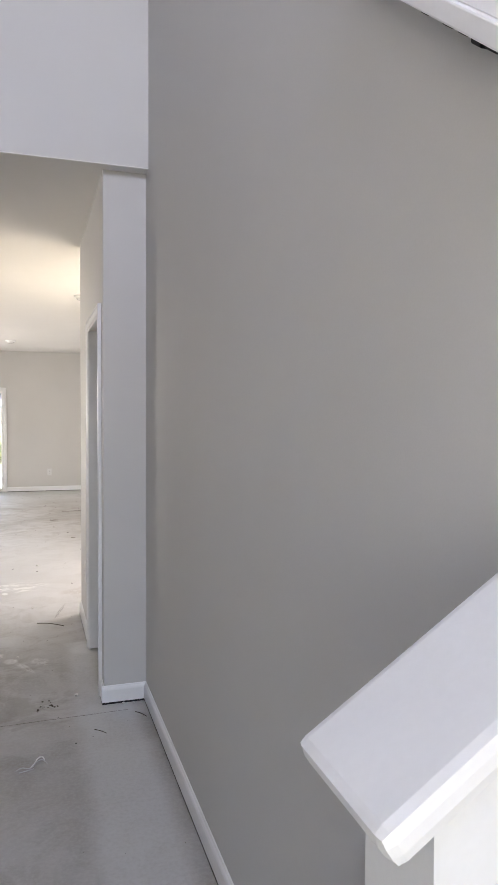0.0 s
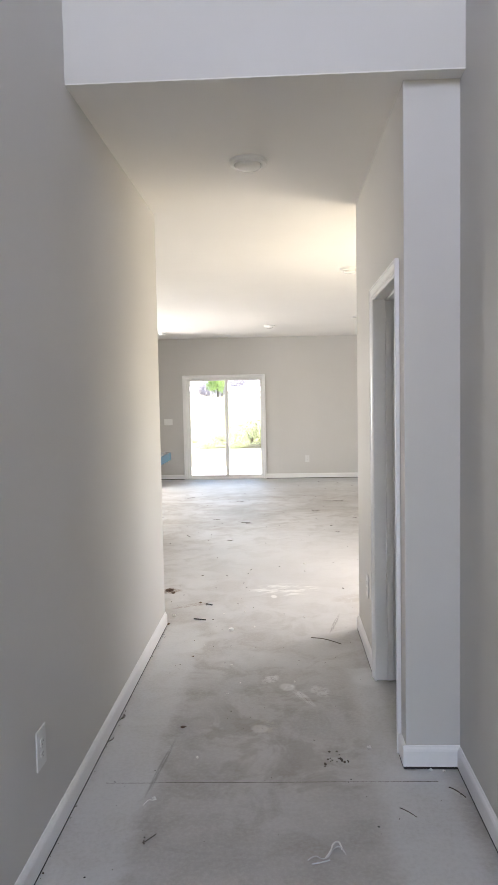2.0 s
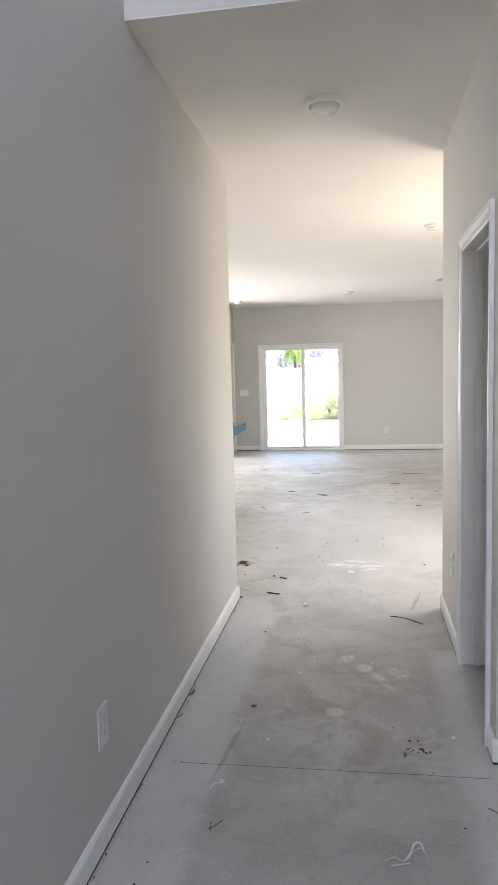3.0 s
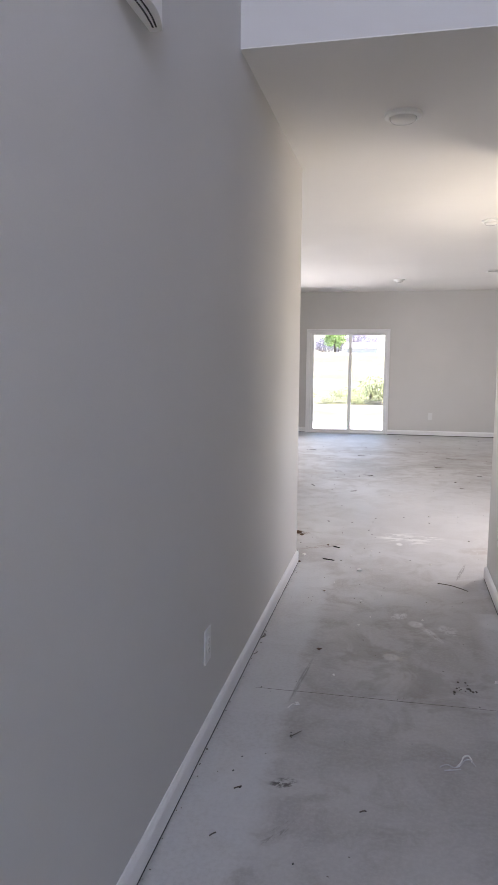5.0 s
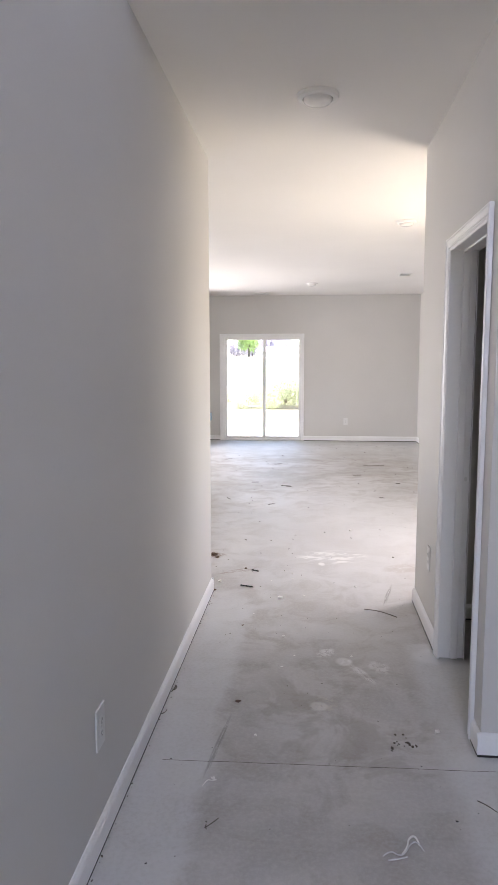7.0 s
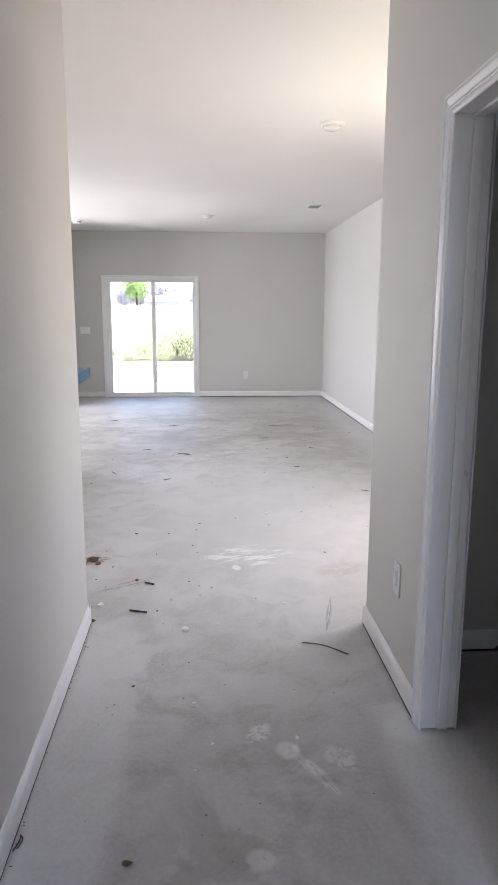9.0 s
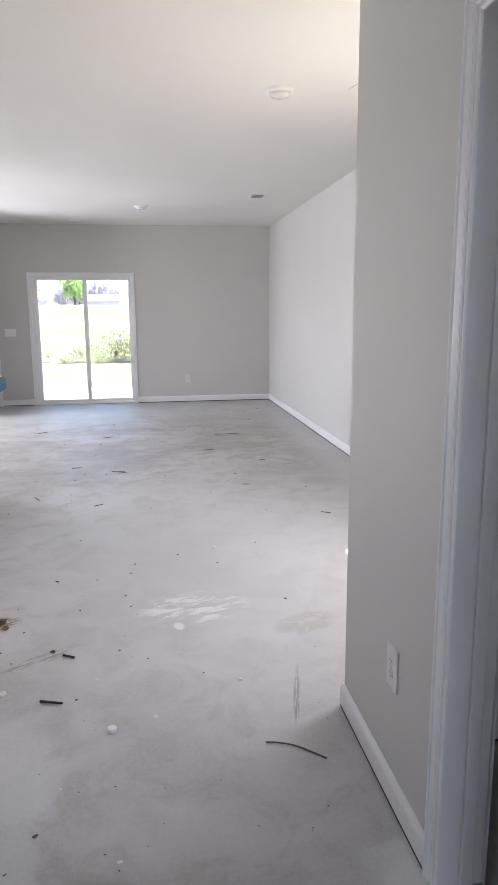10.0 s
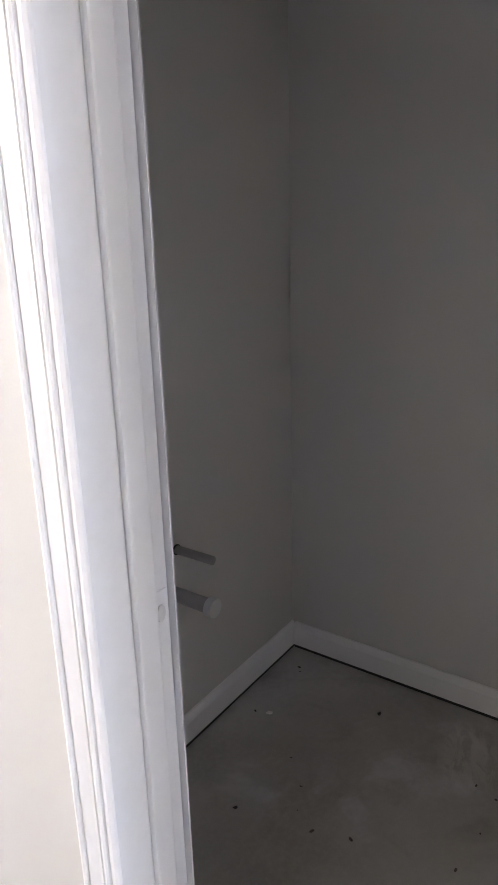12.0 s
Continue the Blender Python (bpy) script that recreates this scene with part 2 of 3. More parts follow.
def ground_material():
    m, n, l, b = nodes_of("spring_grass_and_clay")
    pos = n.new("ShaderNodeNewGeometry").outputs["Position"]
    sep = n.new("ShaderNodeSeparateXYZ")
    l.new(pos, sep.inputs[0])
    a = noise_node(n, l, pos, 0.16, 4, 0.6)
    g = noise_node(n, l, pos, 7, 4, 0.7)
    grass = mix(n, l, ramp(n, l, g, 0.3, 0.7), (0.11, 0.108, 0.042), (0.15, 0.14, 0.07))
    col = mix(n, l, ramp(n, l, a, 0.47, 0.60), grass, (0.19, 0.165, 0.12))
    near = ramp(n, l, math_node(n, l, "ADD", sep.outputs[1], math_node(n, l, "MULTIPLY", g, 2)), 19.5, 21.5, 1, 0)
    col = mix(n, l, near, col, (0.18, 0.165, 0.095))
    l.new(col, b.inputs["Base Color"])
    b.inputs["Roughness"].default_value = 0.95
    add_bump(n, l, b, g, 0.6, 0.05)
    return m


GROUND = ground_material()


# ---- mesh helpers ----
def quick(name, bm, material, smooth=False):
    me = bpy.data.meshes.new(name)
    bmesh.ops.recalc_face_normals(bm, faces=bm.faces)
    bm.to_mesh(me)
    bm.free()
    me.materials.append(material)
    if smooth:
        for p in me.polygons:
            p.use_smooth = True
    return new(name, me)


def part(name, bm, material, parent, label="", smooth=False):
    ob = quick(name, bm, material, smooth)
    ob.parent = parent
    if label:
        ob["label"] = label
    return ob


def add_box(bm, lo, hi, bevel=0.0, segments=2):
    c = [(a + b) / 2 for a, b in zip(lo, hi)]
    s = [abs(b - a) for a, b in zip(lo, hi)]
    r = bmesh.ops.create_cube(bm, size=1, matrix=Matrix.Translation(c) @ Matrix.Diagonal((*s, 1)))
    if bevel:
        es = {e for v in r["verts"] for e in v.link_edges}
        bmesh.ops.bevel(bm, geom=list(es), offset=bevel, segments=segments, affect="EDGES", profile=0.6)
    return bm


def boxes(*bb, bevel=0.0):
    bm = bmesh.new()
    for lo, hi in bb:
        add_box(bm, lo, hi, bevel)
    return bm


def prism(profile, a, b, place):
    """A profile of (u, v) drawn from a to b along w; place(u, v, w) gives the point."""
    bm = bmesh.new()
    ends = [[bm.verts.new(place(u, v, w)) for u, v in profile] for w in (a, b)]
    k = len(profile)
    for i in range(k):
        bm.faces.new((ends[0][i], ends[0][(i + 1) % k], ends[1][(i + 1) % k], ends[1][i]))
    bm.faces.new(ends[0][::-1])
    bm.faces.new(ends[1])
    return bm


def add_cylinder(bm, m, r1, r2, depth, seg=24):
    bmesh.ops.create_cone(bm, cap_ends=True, segments=seg, radius1=r1, radius2=r2, depth=depth, matrix=m)
    return bm


def lathe(profile, m, seg=40):
    """Turn a profile of (radius, height) about z."""
    bm = bmesh.new()
    rings = []
    for r, h in profile:
        rings.append([bm.verts.new(m @ Vector((r * math.cos(t), r * math.sin(t), h)))
                      for t in (2 * math.pi * i / seg for i in range(seg))])
    for p, q in zip(rings, rings[1:]):
        for i in range(seg):
            bm.faces.new((p[i], p[(i + 1) % seg], q[(i + 1) % seg], q[i]))
    bm.faces.new(rings[0])
    bm.faces.new(rings[-1])
    return bm


def empty(name, at, label, category, group="", turn=0):
    ob = new(name)
    ob.empty_display_size = 0.05
    ob.matrix_world = pose(*at, 0, 0, turn)
    return tagged(ob, label, category, group)


def wall(name, bm, label, material=None):
    return tagged(quick(name, bm, material or WALL), label, "wall", kind="structure")


# ---- plan ----
XL, XR, XH = -0.69, 0.83, 0.612       # hall wall, foyer wall, hall wall with the door
Y0, YH, YP, YE = -1.6, 3.03, 3.107, 4.796   # front wall, header, wall return, end of the door wall
YL = 4.876                            # end of the long hall wall
YF, XW, XK = 13.57, 1.935, -2.28      # far wall, living room side walls
H, HF = 2.74, 5.4                     # ceilings
D0, D1, DH = 3.265, 3.972, 2.03        # bathroom door opening
S0, S1, SH = -1.745, -0.255, 1.97     # patio door opening
W0, W1, WZ0, WZ1 = 5.2, 6.72, 0.9, 2.04  # side window
BX, BY = 1.935, 4.528                  # bathroom back wall, pipe wall

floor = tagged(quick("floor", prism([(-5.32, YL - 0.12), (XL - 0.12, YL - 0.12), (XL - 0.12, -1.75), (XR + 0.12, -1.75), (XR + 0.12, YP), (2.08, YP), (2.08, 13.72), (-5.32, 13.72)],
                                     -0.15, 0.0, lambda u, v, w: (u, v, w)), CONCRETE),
               "bare dusty concrete slab with paint overspray, plaster smears and daylight painted into its far end", "floor", kind="structure")
bm = prism([(-5.32, YL - 0.12), (XL - 0.12, YL - 0.12), (XL - 0.12, YH + 0.12), (2.08, YH + 0.12), (2.08, 13.72), (-5.32, 13.72)],
           H, H + 0.2, lambda u, v, w: (u, v, w))
add_box(bm, (XL, YH + 0.001, H), (XR, YH + 0.1199, H + 0.0049))
ceiling = tagged(quick("ceiling", bm, CEIL), "flat white painted ceiling of hall and living room", "ceiling", kind="structure")
tagged(quick("ceiling_foyer", boxes(((-0.8, -1.75, HF), (0.95, YH + 0.12, HF + 0.15))), CEIL),
       "flat white painted ceiling over the tall foyer", "ceiling", kind="structure")

wall("wall_hall", prism([(Y0, 0), (YL, 0), (YL, H), (YH + 0.12, H), (YH + 0.12, HF), (Y0, HF)], XL - 0.12, XL, lambda u, v, w: (w, u, v)),
     "long greige painted drywall wall along the hall")
wall("wall_foyer", boxes(((XR, Y0, 0), (XR + 0.12, YP, HF))), "tall greige painted drywall foyer wall")
wall("wall_header", boxes(((XL, YH, H + 0.005), (XR, YH + 0.12, HF))), "pale greige wall above the hall opening")
wall("wall_front", boxes(((-0.81, -1.75, 0), (-0.4, Y0, 3.1)), ((0.6, -1.75, 0), (0.95, Y0, 3.1)), ((-0.4, -1.75, 2.06), (0.6, Y0, 3.1)),
                         ((-0.81, -1.75, 3.1), (0.14, Y0, 4.9)), ((0.76, -1.75, 3.1), (0.95, Y0, 4.9)), ((-0.81, -1.75, 4.9), (0.95, Y0, HF))), "plain painted front wall with a door opening")
wall("wall_bathroom_door", boxes(((XH, YP, 0), (XH + 0.12, D0 - 0.02, H)), ((XH, D1 + 0.02, 0), (XH + 0.12, YE, H)),
                                 ((XH, D0 - 0.02, DH + 0.02), (XH + 0.12, D1 + 0.02, H))), "greige hall wall with a bathroom door opening")
wall("wall_return", boxes(((XH + 0.12, YP, 0), (BX + 0.11, YP + 0.1, H))), "short greige wall return beside the foyer")
wall("wall_pipes", boxes(((XH + 0.12, BY, 0), (BX + 0.11, YE, H))), "greige bathroom wall with pipe stubs")
wall("wall_bathroom_back", boxes(((BX, YP + 0.1, 0), (BX + 0.11, BY, H))), "greige bathroom back wall")
wall("wall_far", boxes(((XK - 0.12, YF, 0), (S0, YF + 0.15, H)), ((S1, YF, 0), (XW + 0.145, YF + 0.15, H)), ((S0, YF, SH), (S1, YF + 0.15, H))),
     "greige living room wall around the patio door")
wall("wall_side", boxes(((XW, YE, 0), (XW + 0.145, W0, H)), ((XW, W1, 0), (XW + 0.145, YF, H)), ((XW, W0, 0), (XW + 0.145, W1, WZ0)),
                        ((XW, W0, WZ1), (XW + 0.145, W1, H))), "greige living room side wall with a window")
wall("wall_kitchen_end", boxes(((XK - 0.12, 12.35, 0), (XK, 12.60, H)), ((XK - 0.12, 13.46, 0), (XK, YF, H)), ((XK - 0.12, 12.60, DH + 0.02), (XK, 13.46, H))),
     "greige wall with an open doorway near the corner")
wall("wall_kitchen_back", boxes(((-5.2, 12.35, 0), (XK - 0.12, 12.47, H))), "plain greige kitchen wall")
wall("wall_kitchen_side", boxes(((-5.32, YL - 0.12, 0), (-5.2, 9.9, H)), ((-5.32, 12.25, 0), (-5.2, 13.72, H)), ((-5.32, 9.9, 0), (-5.2, 12.25, 0.8)),
                                ((-5.32, 9.9, 2.2), (-5.2, 12.25, H))), "plain greige kitchen side wall with a window opening")
wall("wall_kitchen_near", boxes(((-5.2, YL - 0.12, 0), (XL - 0.12, YL, H))), "plain greige kitchen near wall")
wall("wall_utility", boxes(((-5.2, YF, 0), (XK - 0.12, YF + 0.15, H))), "plain greige utility room wall")

# ---- trim ----
BB = [(0, 0), (0.013, 0), (0.013, 0.062), (0.010, 0.072), (0.006, 0.078), (0.004, 0.083), (0, 0.085)]
BB_Z = 0.011


def baseboard(p, q, out, label="white painted baseboard with a dark gap at the slab"):
    """A baseboard from p to q along a wall whose face looks towards out."""
    p, q, out = Vector((*p, BB_Z)), Vector((*q, BB_Z)), Vector((*out, 0))
    way = (q - p).normalized()
    bm = prism(BB, 0, (q - p).length, lambda u, v, w: p + way * w + out * (u + 0.0005) + Vector((0, 0, v)))
    ob = tagged(quick("baseboard", bm, TRIM), label, "baseboard", kind="structure")
    # near-black strip set in the gap to stand in for its shade
    gap = prism([(0, 0), (0.0118, 0), (0.0118, BB_Z - 0.0012), (0, BB_Z - 0.0012)], 0.002, (q - p).length - 0.002,
                lambda u, v, w: p + way * w + out * (u + 0.0005) + Vector((0, 0, v + 0.0006 - BB_Z)))
    part("gap_seal", gap, DARK, ob, "dark strip standing in for the shade in the gap under the board")
    return ob


baseboard((XL, Y0), (XL, YL + 0.013), (1, 0))
baseboard((XL + 0.013, YL), (XL - 0.12, YL), (0, 1))
baseboard((XR, 0.18), (XR, YP - 0.014), (-1, 0))
baseboard((XH - 0.013, YP), (XR, YP), (0, -1))
baseboard((XH, YP), (XH, D0 - 0.053), (-1, 0))
baseboard((XH, D1 + 0.053), (XH, YE + 0.013), (-1, 0))
baseboard((XH, YE), (XW, YE), (0, 1))
baseboard((XW, YE + 0.014), (XW, YF - 0.014), (-1, 0))
baseboard((S1 + 0.06, YF), (XW, YF), (0, -1))
baseboard((XK, YF), (S0 - 0.06, YF), (0, -1))
baseboard((XK, 12.35), (XK, 12.56), (1, 0))
baseboard((XH + 0.18, BY), (BX, BY), (0, -1))
baseboard((BX, YP + 0.1), (BX, BY - 0.014), (-1, 0))

# moulded casing: outer bead, flat, inner bead
CAS = [(0, 0), (0, 0.015), (0.002, 0.0185), (0.006, 0.0195), (0.009, 0.0175), (0.010, 0.0140), (0.012, 0.0140), (0.014, 0.0160), (0.018, 0.0155),
       (0.030, 0.0125), (0.034, 0.0125), (0.035, 0.0095), (0.037, 0.0095), (0.038, 0.0130), (0.042, 0.0138), (0.045, 0.0120), (0.046, 0.0085),
       (0.049, 0.0085), (0.050, 0.0105), (0.055, 0.0110), (0.060, 0.0085), (0.062, 0.0060), (0.062, 0)]
CW = 0.062                            # casing width


def casing(name, near, far, top, place, label, parent, material):
    """Mitred door casing of two legs and a head; place(along, height, depth)."""
    for piece in ("left_leg", "right_leg", "head"):
        bm = bmesh.new()
        rings = [[], []]
        for u, d in CAS:
            if piece == "left_leg":
                ends = ((near - CW + u, 0.004), (near - CW + u, top + CW - u))
            elif piece == "right_leg":
                ends = ((far + CW - u, 0.004), (far + CW - u, top + CW - u))
            else:
                ends = ((near - CW + u, top + CW - u), (far + CW - u, top + CW - u))
            for i in range(2):
                rings[i].append(bm.verts.new(place(ends[i][0], ends[i][1], d + 0.0006)))
        k = len(CAS)
        for i in range(k):
            bm.faces.new((rings[0][i], rings[0][(i + 1) % k], rings[1][(i + 1) % k], rings[1][i]))
        bm.faces.new(rings[0])
        bm.faces.new(rings[1])
        part("casing", bm, material, parent)


door_1 = tagged(new("door_1"), "white cased bathroom doorway standing open", "doorway", kind="structure")
casing("casing", D0 + 0.009, D1 - 0.009, DH - 0.006, lambda a, z, d: (XH - d, a, z), "", door_1, TRIM)
casing("casing", D0 + 0.009, D1 - 0.009, DH - 0.006, lambda a, z, d: (XH + 0.128 + d * 0.5 - 0.007, a, z), "", door_1, TRIM)
JX0, JX1 = XH - 0.0, XH + 0.119
part("jamb", boxes(((JX0, D1, 0.006), (JX1, D1 + 0.019, DH)), bevel=0.0015), TRIM, door_1)
part("jamb", boxes(((JX0, D0 - 0.019, 0.006), (JX1, D0, DH)), bevel=0.0015), TRIM, door_1)
part("jamb", boxes(((JX0, D0 - 0.019, DH), (JX1, D1 + 0.019, DH + 0.019)), bevel=0.0015), TRIM, door_1)
for lo, hi in (((XH + 0.054, D1 - 0.011, 0.006), (XH + 0.090, D1, DH - 0.011)), ((XH + 0.054, D0, 0.006), (XH + 0.090, D0 + 0.011, DH - 0.011)),
               ((XH + 0.054, D0, DH - 0.011), (XH + 0.090, D1, DH))):
    part("door_stop", boxes((lo, hi), bevel=0.004), TRIM, door_1)
strike = part("strike_plate", boxes(((XH + 0.091, D1 - 0.0015, 0.900), (XH + 0.114, D1 + 0.001, 0.960)), bevel=0.0007), TRIM, door_1, "painted-over strike plate")
bm = bmesh.new()
add_cylinder(bm, pose(XH + 0.1025, D1 - 0.0022, 0.930, 90) @ Matrix.Diagonal((0.62, 1, 1, 1)), 0.0125, 0.0115, 0.0022, 20)
part("latch_lip", bm, OUTLET, strike, "grey latch lip")

door_2 = tagged(new("door_2"), "white cased doorway with dark hinges beside the far corner", "doorway", kind="structure")
casing("casing", 12.625, 13.435, DH - 0.005, lambda a, z, d: (XK + d, a, z), "", door_2, TRIM)
for lo, hi in (((XK - 0.12, 13.44, 0.006), (XK, 13.459, DH)), ((XK - 0.12, 12.601, 0.006), (XK, 12.62, DH)), ((XK - 0.12, 12.601, DH), (XK, 13.459, DH + 0.019))):
    part("jamb", boxes((lo, hi), bevel=0.0015), TRIM, door_2)
part("door_leaf", boxes(((XK - 0.90, 13.40, 0.012), (XK - 0.125, 13.435, DH - 0.003)), bevel=0.002), TRIM, door_2, "white door leaf swung open")
for z in (0.28, 1.02, 1.80):
    part("hinge", boxes(((XK - 0.135, 13.425, z), (XK - 0.09, 13.4395, z + 0.09)), bevel=0.002), BRONZE, door_2, "dark metal hinge")

# ---- patio door ----
window_1 = tagged(new("window_1"), "white vinyl sliding glass patio door, closed", "patio door", kind="structure")
casing("casing", S0 + 0.003, S1 - 0.003, SH - 0.003, lambda a, z, d: (a, YF - d, z), "", window_1, TRIM)
FY = YF + 0.02
part("frame", boxes(((S0, FY, 0.004), (S0 + 0.035, FY + 0.11, SH)), ((S1 - 0.02, FY, 0.004), (S1, FY + 0.11, SH)),
                    ((S0 + 0.035, FY, SH - 0.02), (S1 - 0.02, FY + 0.11, SH)), bevel=0.002), VINYL, window_1)
part("sill_track", boxes(((S0 + 0.035, FY - 0.01, 0.004), (S1 - 0.02, FY + 0.11, 0.03)), bevel=0.003), VINYL, window_1)


def sash(x0, x1, y, stile_l, stile_r):
    z0, z1 = 0.031, SH - 0.021
    b = boxes(((x0, y, z0), (x0 + stile_l, y + 0.035, z1)), ((x1 - stile_r, y, z0), (x1, y + 0.035, z1)),
              ((x0 + stile_l, y, z0), (x1 - stile_r, y + 0.035, z0 + 0.045)), ((x0 + stile_l, y, z1 - 0.03), (x1 - stile_r, y + 0.035, z1)), bevel=0.002)
    s = part("sash", b, VINYL, window_1)
    g = part("pane", boxes(((x0 + stile_l - 0.004, y + 0.014, z0 + 0.041), (x1 - stile_r + 0.004, y + 0.018, z1 - 0.026))), GLASS, s, "clear glass pane")
    g.visible_shadow = False
    return s


left_sash = sash(S0 + 0.036, -0.93, FY + 0.012, 0.045, 0.055)
sash(-0.985, S1 - 0.021, FY + 0.052, 0.06, 0.02)
part("pull_handle", boxes(((S0 + 0.05, FY - 0.02, 0.86), (S0 + 0.066, FY + 0.011, 1.06)), bevel=0.005), VINYL, left_sash)

# side window, out of sight from the hall but the source of its sun
window_2 = tagged(new("window_2"), "white vinyl side window letting in the sun", "window", kind="structure")
part("window_frame", boxes(((XW + 0.06, W0, WZ0), (XW + 0.12, W0 + 0.04, WZ1)), ((XW + 0.06, W1 - 0.04, WZ0), (XW + 0.12, W1, WZ1)),
                           ((XW + 0.06, W0 + 0.04, WZ0), (XW + 0.12, W1 - 0.04, WZ0 + 0.04)), ((XW + 0.06, W0 + 0.04, WZ1 - 0.04), (XW + 0.12, W1 - 0.04, WZ1))), VINYL, window_2)

# ---- stair knee wall and trim in the foyer ----
CAP_A = radians(33.6)


def knee(u, v, w):
    """Along the slope, across, and up from the cap's lower end."""
    return (0.511 + u * math.cos(CAP_A) - w * math.sin(CAP_A), 0.003 + v, 1.194 + u * math.sin(CAP_A) + w * math.cos(CAP_A))


knee_wall = empty("knee_wall", (0.7, 0.08, 0), "white capped knee wall rising along the stair", "knee wall")
bm = boxes(((-0.014, -0.006, -0.034), (0.39, 0.162, 0)), bevel=0.012)
for v in bm.verts:
    v.co = knee(*v.co)
cap_ob = part("cap", bm, TRIM, knee_wall, "white sloped cap board with eased edges")
bm = prism([(0.565, 0), (XR - 0.001, 0), (XR - 0.001, 1.343), (0.565, 1.166)], 0.024, 0.140, lambda u, v, w: (u, w, v))
part("wall_body", bm, TRIM, knee_wall)
for o in knee_wall.children:
    o.matrix_parent_inverse = knee_wall.matrix_world.inverted()

SL = math.atan2(0.186, 0.224)
soffit = empty("stair_skirt", (XR, 0.4, 2.0), "white sloped stair skirt board with a rough gap under it", "stair trim")


def skirt(u, v, w):
    return (XR - v, 0.66 - u * math.cos(SL), 2.265 - u * math.sin(SL) + w)


bm = boxes(((0, 0.0, 0.0), (0.62, 0.045, 0.035)), bevel=0.004)
for v in bm.verts:
    v.co = skirt(*v.co)
part("lower_moulding", bm, TRIM, soffit)
bm = boxes(((0, 0.0, 0.0351), (0.62, 0.028, 0.32)), bevel=0.003)
for v in bm.verts:
    v.co = skirt(*v.co)
part("board", bm, TRIM, soffit)
for i in range(7):
    u = 0.24 + i * 0.045 + random.uniform(-0.012, 0.012)
    bm = boxes(((u, 0.001, -random.uniform(0.004, 0.010)), (u + random.uniform(0.014, 0.03), random.uniform(0.012, 0.03), 0.001)), bevel=0.002)
    for v in bm.verts:
        v.co = skirt(*v.co)
    part("caulk_scrap", bm, DARK, soffit, "dark ragged caulk scrap")
for o in soffit.children:
    o.matrix_parent_inverse = soffit.matrix_world.inverted()


# ---- wall fixtures ----
def outlet(at, turn, label):
    """A duplex receptacle with its cover; the wall lies behind +y."""
    ob = empty("outlet", at, label, "outlet", "duplex outlets", turn)
    part("cover_plate", boxes(((-0.040, -0.006, -0.066), (0.040, 0, 0.066)), bevel=0.0025), OUTLET, ob)
    for z in (-0.0195, 0.0195):
        bm = bmesh.new()
        add_cylinder(bm, pose(0, -0.0065, z, 90) @ Matrix.Diagonal((1, 0.88, 1, 1)), 0.017, 0.0165, 0.004, 24)
        f = part("receptacle", bm, OUTLET, ob)
        part("slots", boxes(((-0.0075, -0.0092, z - 0.002), (-0.0055, -0.008, z + 0.007)), ((0.0055, -0.0092, z - 0.001), (0.0075, -0.008, z + 0.006)),
                            ((-0.0025, -0.0092, z - 0.010), (0.0025, -0.008, z - 0.006))), SLOT, f)
    bm = bmesh.new()
    add_cylinder(bm, pose(0, -0.0065, 0, 90), 0.003, 0.003, 0.002, 12)
    part("screw", bm, NICKEL, ob)
    return ob


outlet((XL, 2.517, 0.385), 90, "white duplex outlet low on the long hall wall")
outlet((XH, 4.325, 0.424), -90, "white duplex outlet beside the bathroom door casing")
outlet((0.597, YF, 0.376), 0, "white duplex outlet near the patio door")
outlet((XW, 8.67, 0.45), -90, "white duplex outlet on the sunny side wall")

sw = empty("light_switch", (-2.097, YF, 1.13), "white triple light switch plate by the patio door", "light switch")
part("cover_plate", boxes(((-0.082, -0.006, -0.0585), (0.082, 0, 0.0585)), bevel=0.0025), PLASTIC, sw)
for x in (-0.046, 0, 0.046):
    part("rocker", boxes(((x - 0.0165, -0.010, -0.033), (x + 0.0165, -0.0058, 0.033)), bevel=0.002), PLASTIC, sw)

chime = empty("door_chime", (XL, 1.835, 2.345), "white plastic door chime with a slotted underside", "door chime")


def bow(t):
    return 0.034 + 0.026 * math.sin(math.pi * t)


N = 16
prof = [(0.0, 0.0)] + [(bow(i / N), i / N * 0.27) for i in range(N + 1)] + [(0.0, 0.27)]
bm = prism([(XL + u, 1.70 + v) for u, v in prof], 2.345, 2.56, lambda u, v, w: (u, v, w))
part("cover", bm, PLASTIC, chime)
bm = bmesh.new()
for k in (0.40, 0.62):
    for i in range(2, 26):
        t = i / 28
        add_box(bm, (XL + bow(t) * k - 0.0022, 1.70 + t * 0.27 - 0.003, 2.3435), (XL + bow(t) * k + 0.0022, 1.70 + t * 0.27 + 0.003, 2.3455))
part("vent_slots", bm, DARK, chime, "dark row of vent slots")
bm = bmesh.new()
for i in range(3):
    add_box(bm, (XL + 0.0335, 1.712 + i * 0.012, 2.35), (XL + 0.043, 1.717 + i * 0.012, 2.555), 0.0015)
part("ribs", bm, PLASTIC, chime)
for o in chime.children:
    o.matrix_parent_inverse = chime.matrix_world.inverted()


# ---- ceiling fixtures ----
def disc_light(at, r, label, group):
    ob = empty("ceiling_light", at, label, "ceiling light", group)
    part("trim_ring", lathe([(r, 0), (r, -0.010), (r * 0.95, -0.018), (r * 0.74, -0.022), (r * 0.71, -0.014)], Matrix()), PLASTIC, ob, smooth=False)
    part("lens", lathe([(r * 0.70, -0.013), (r * 0.68, -0.030), (r * 0.58, -0.040), (r * 0.36, -0.046), (0.003, -0.048)], Matrix()), LENS, ob, "unlit frosted lens", True)
    return ob


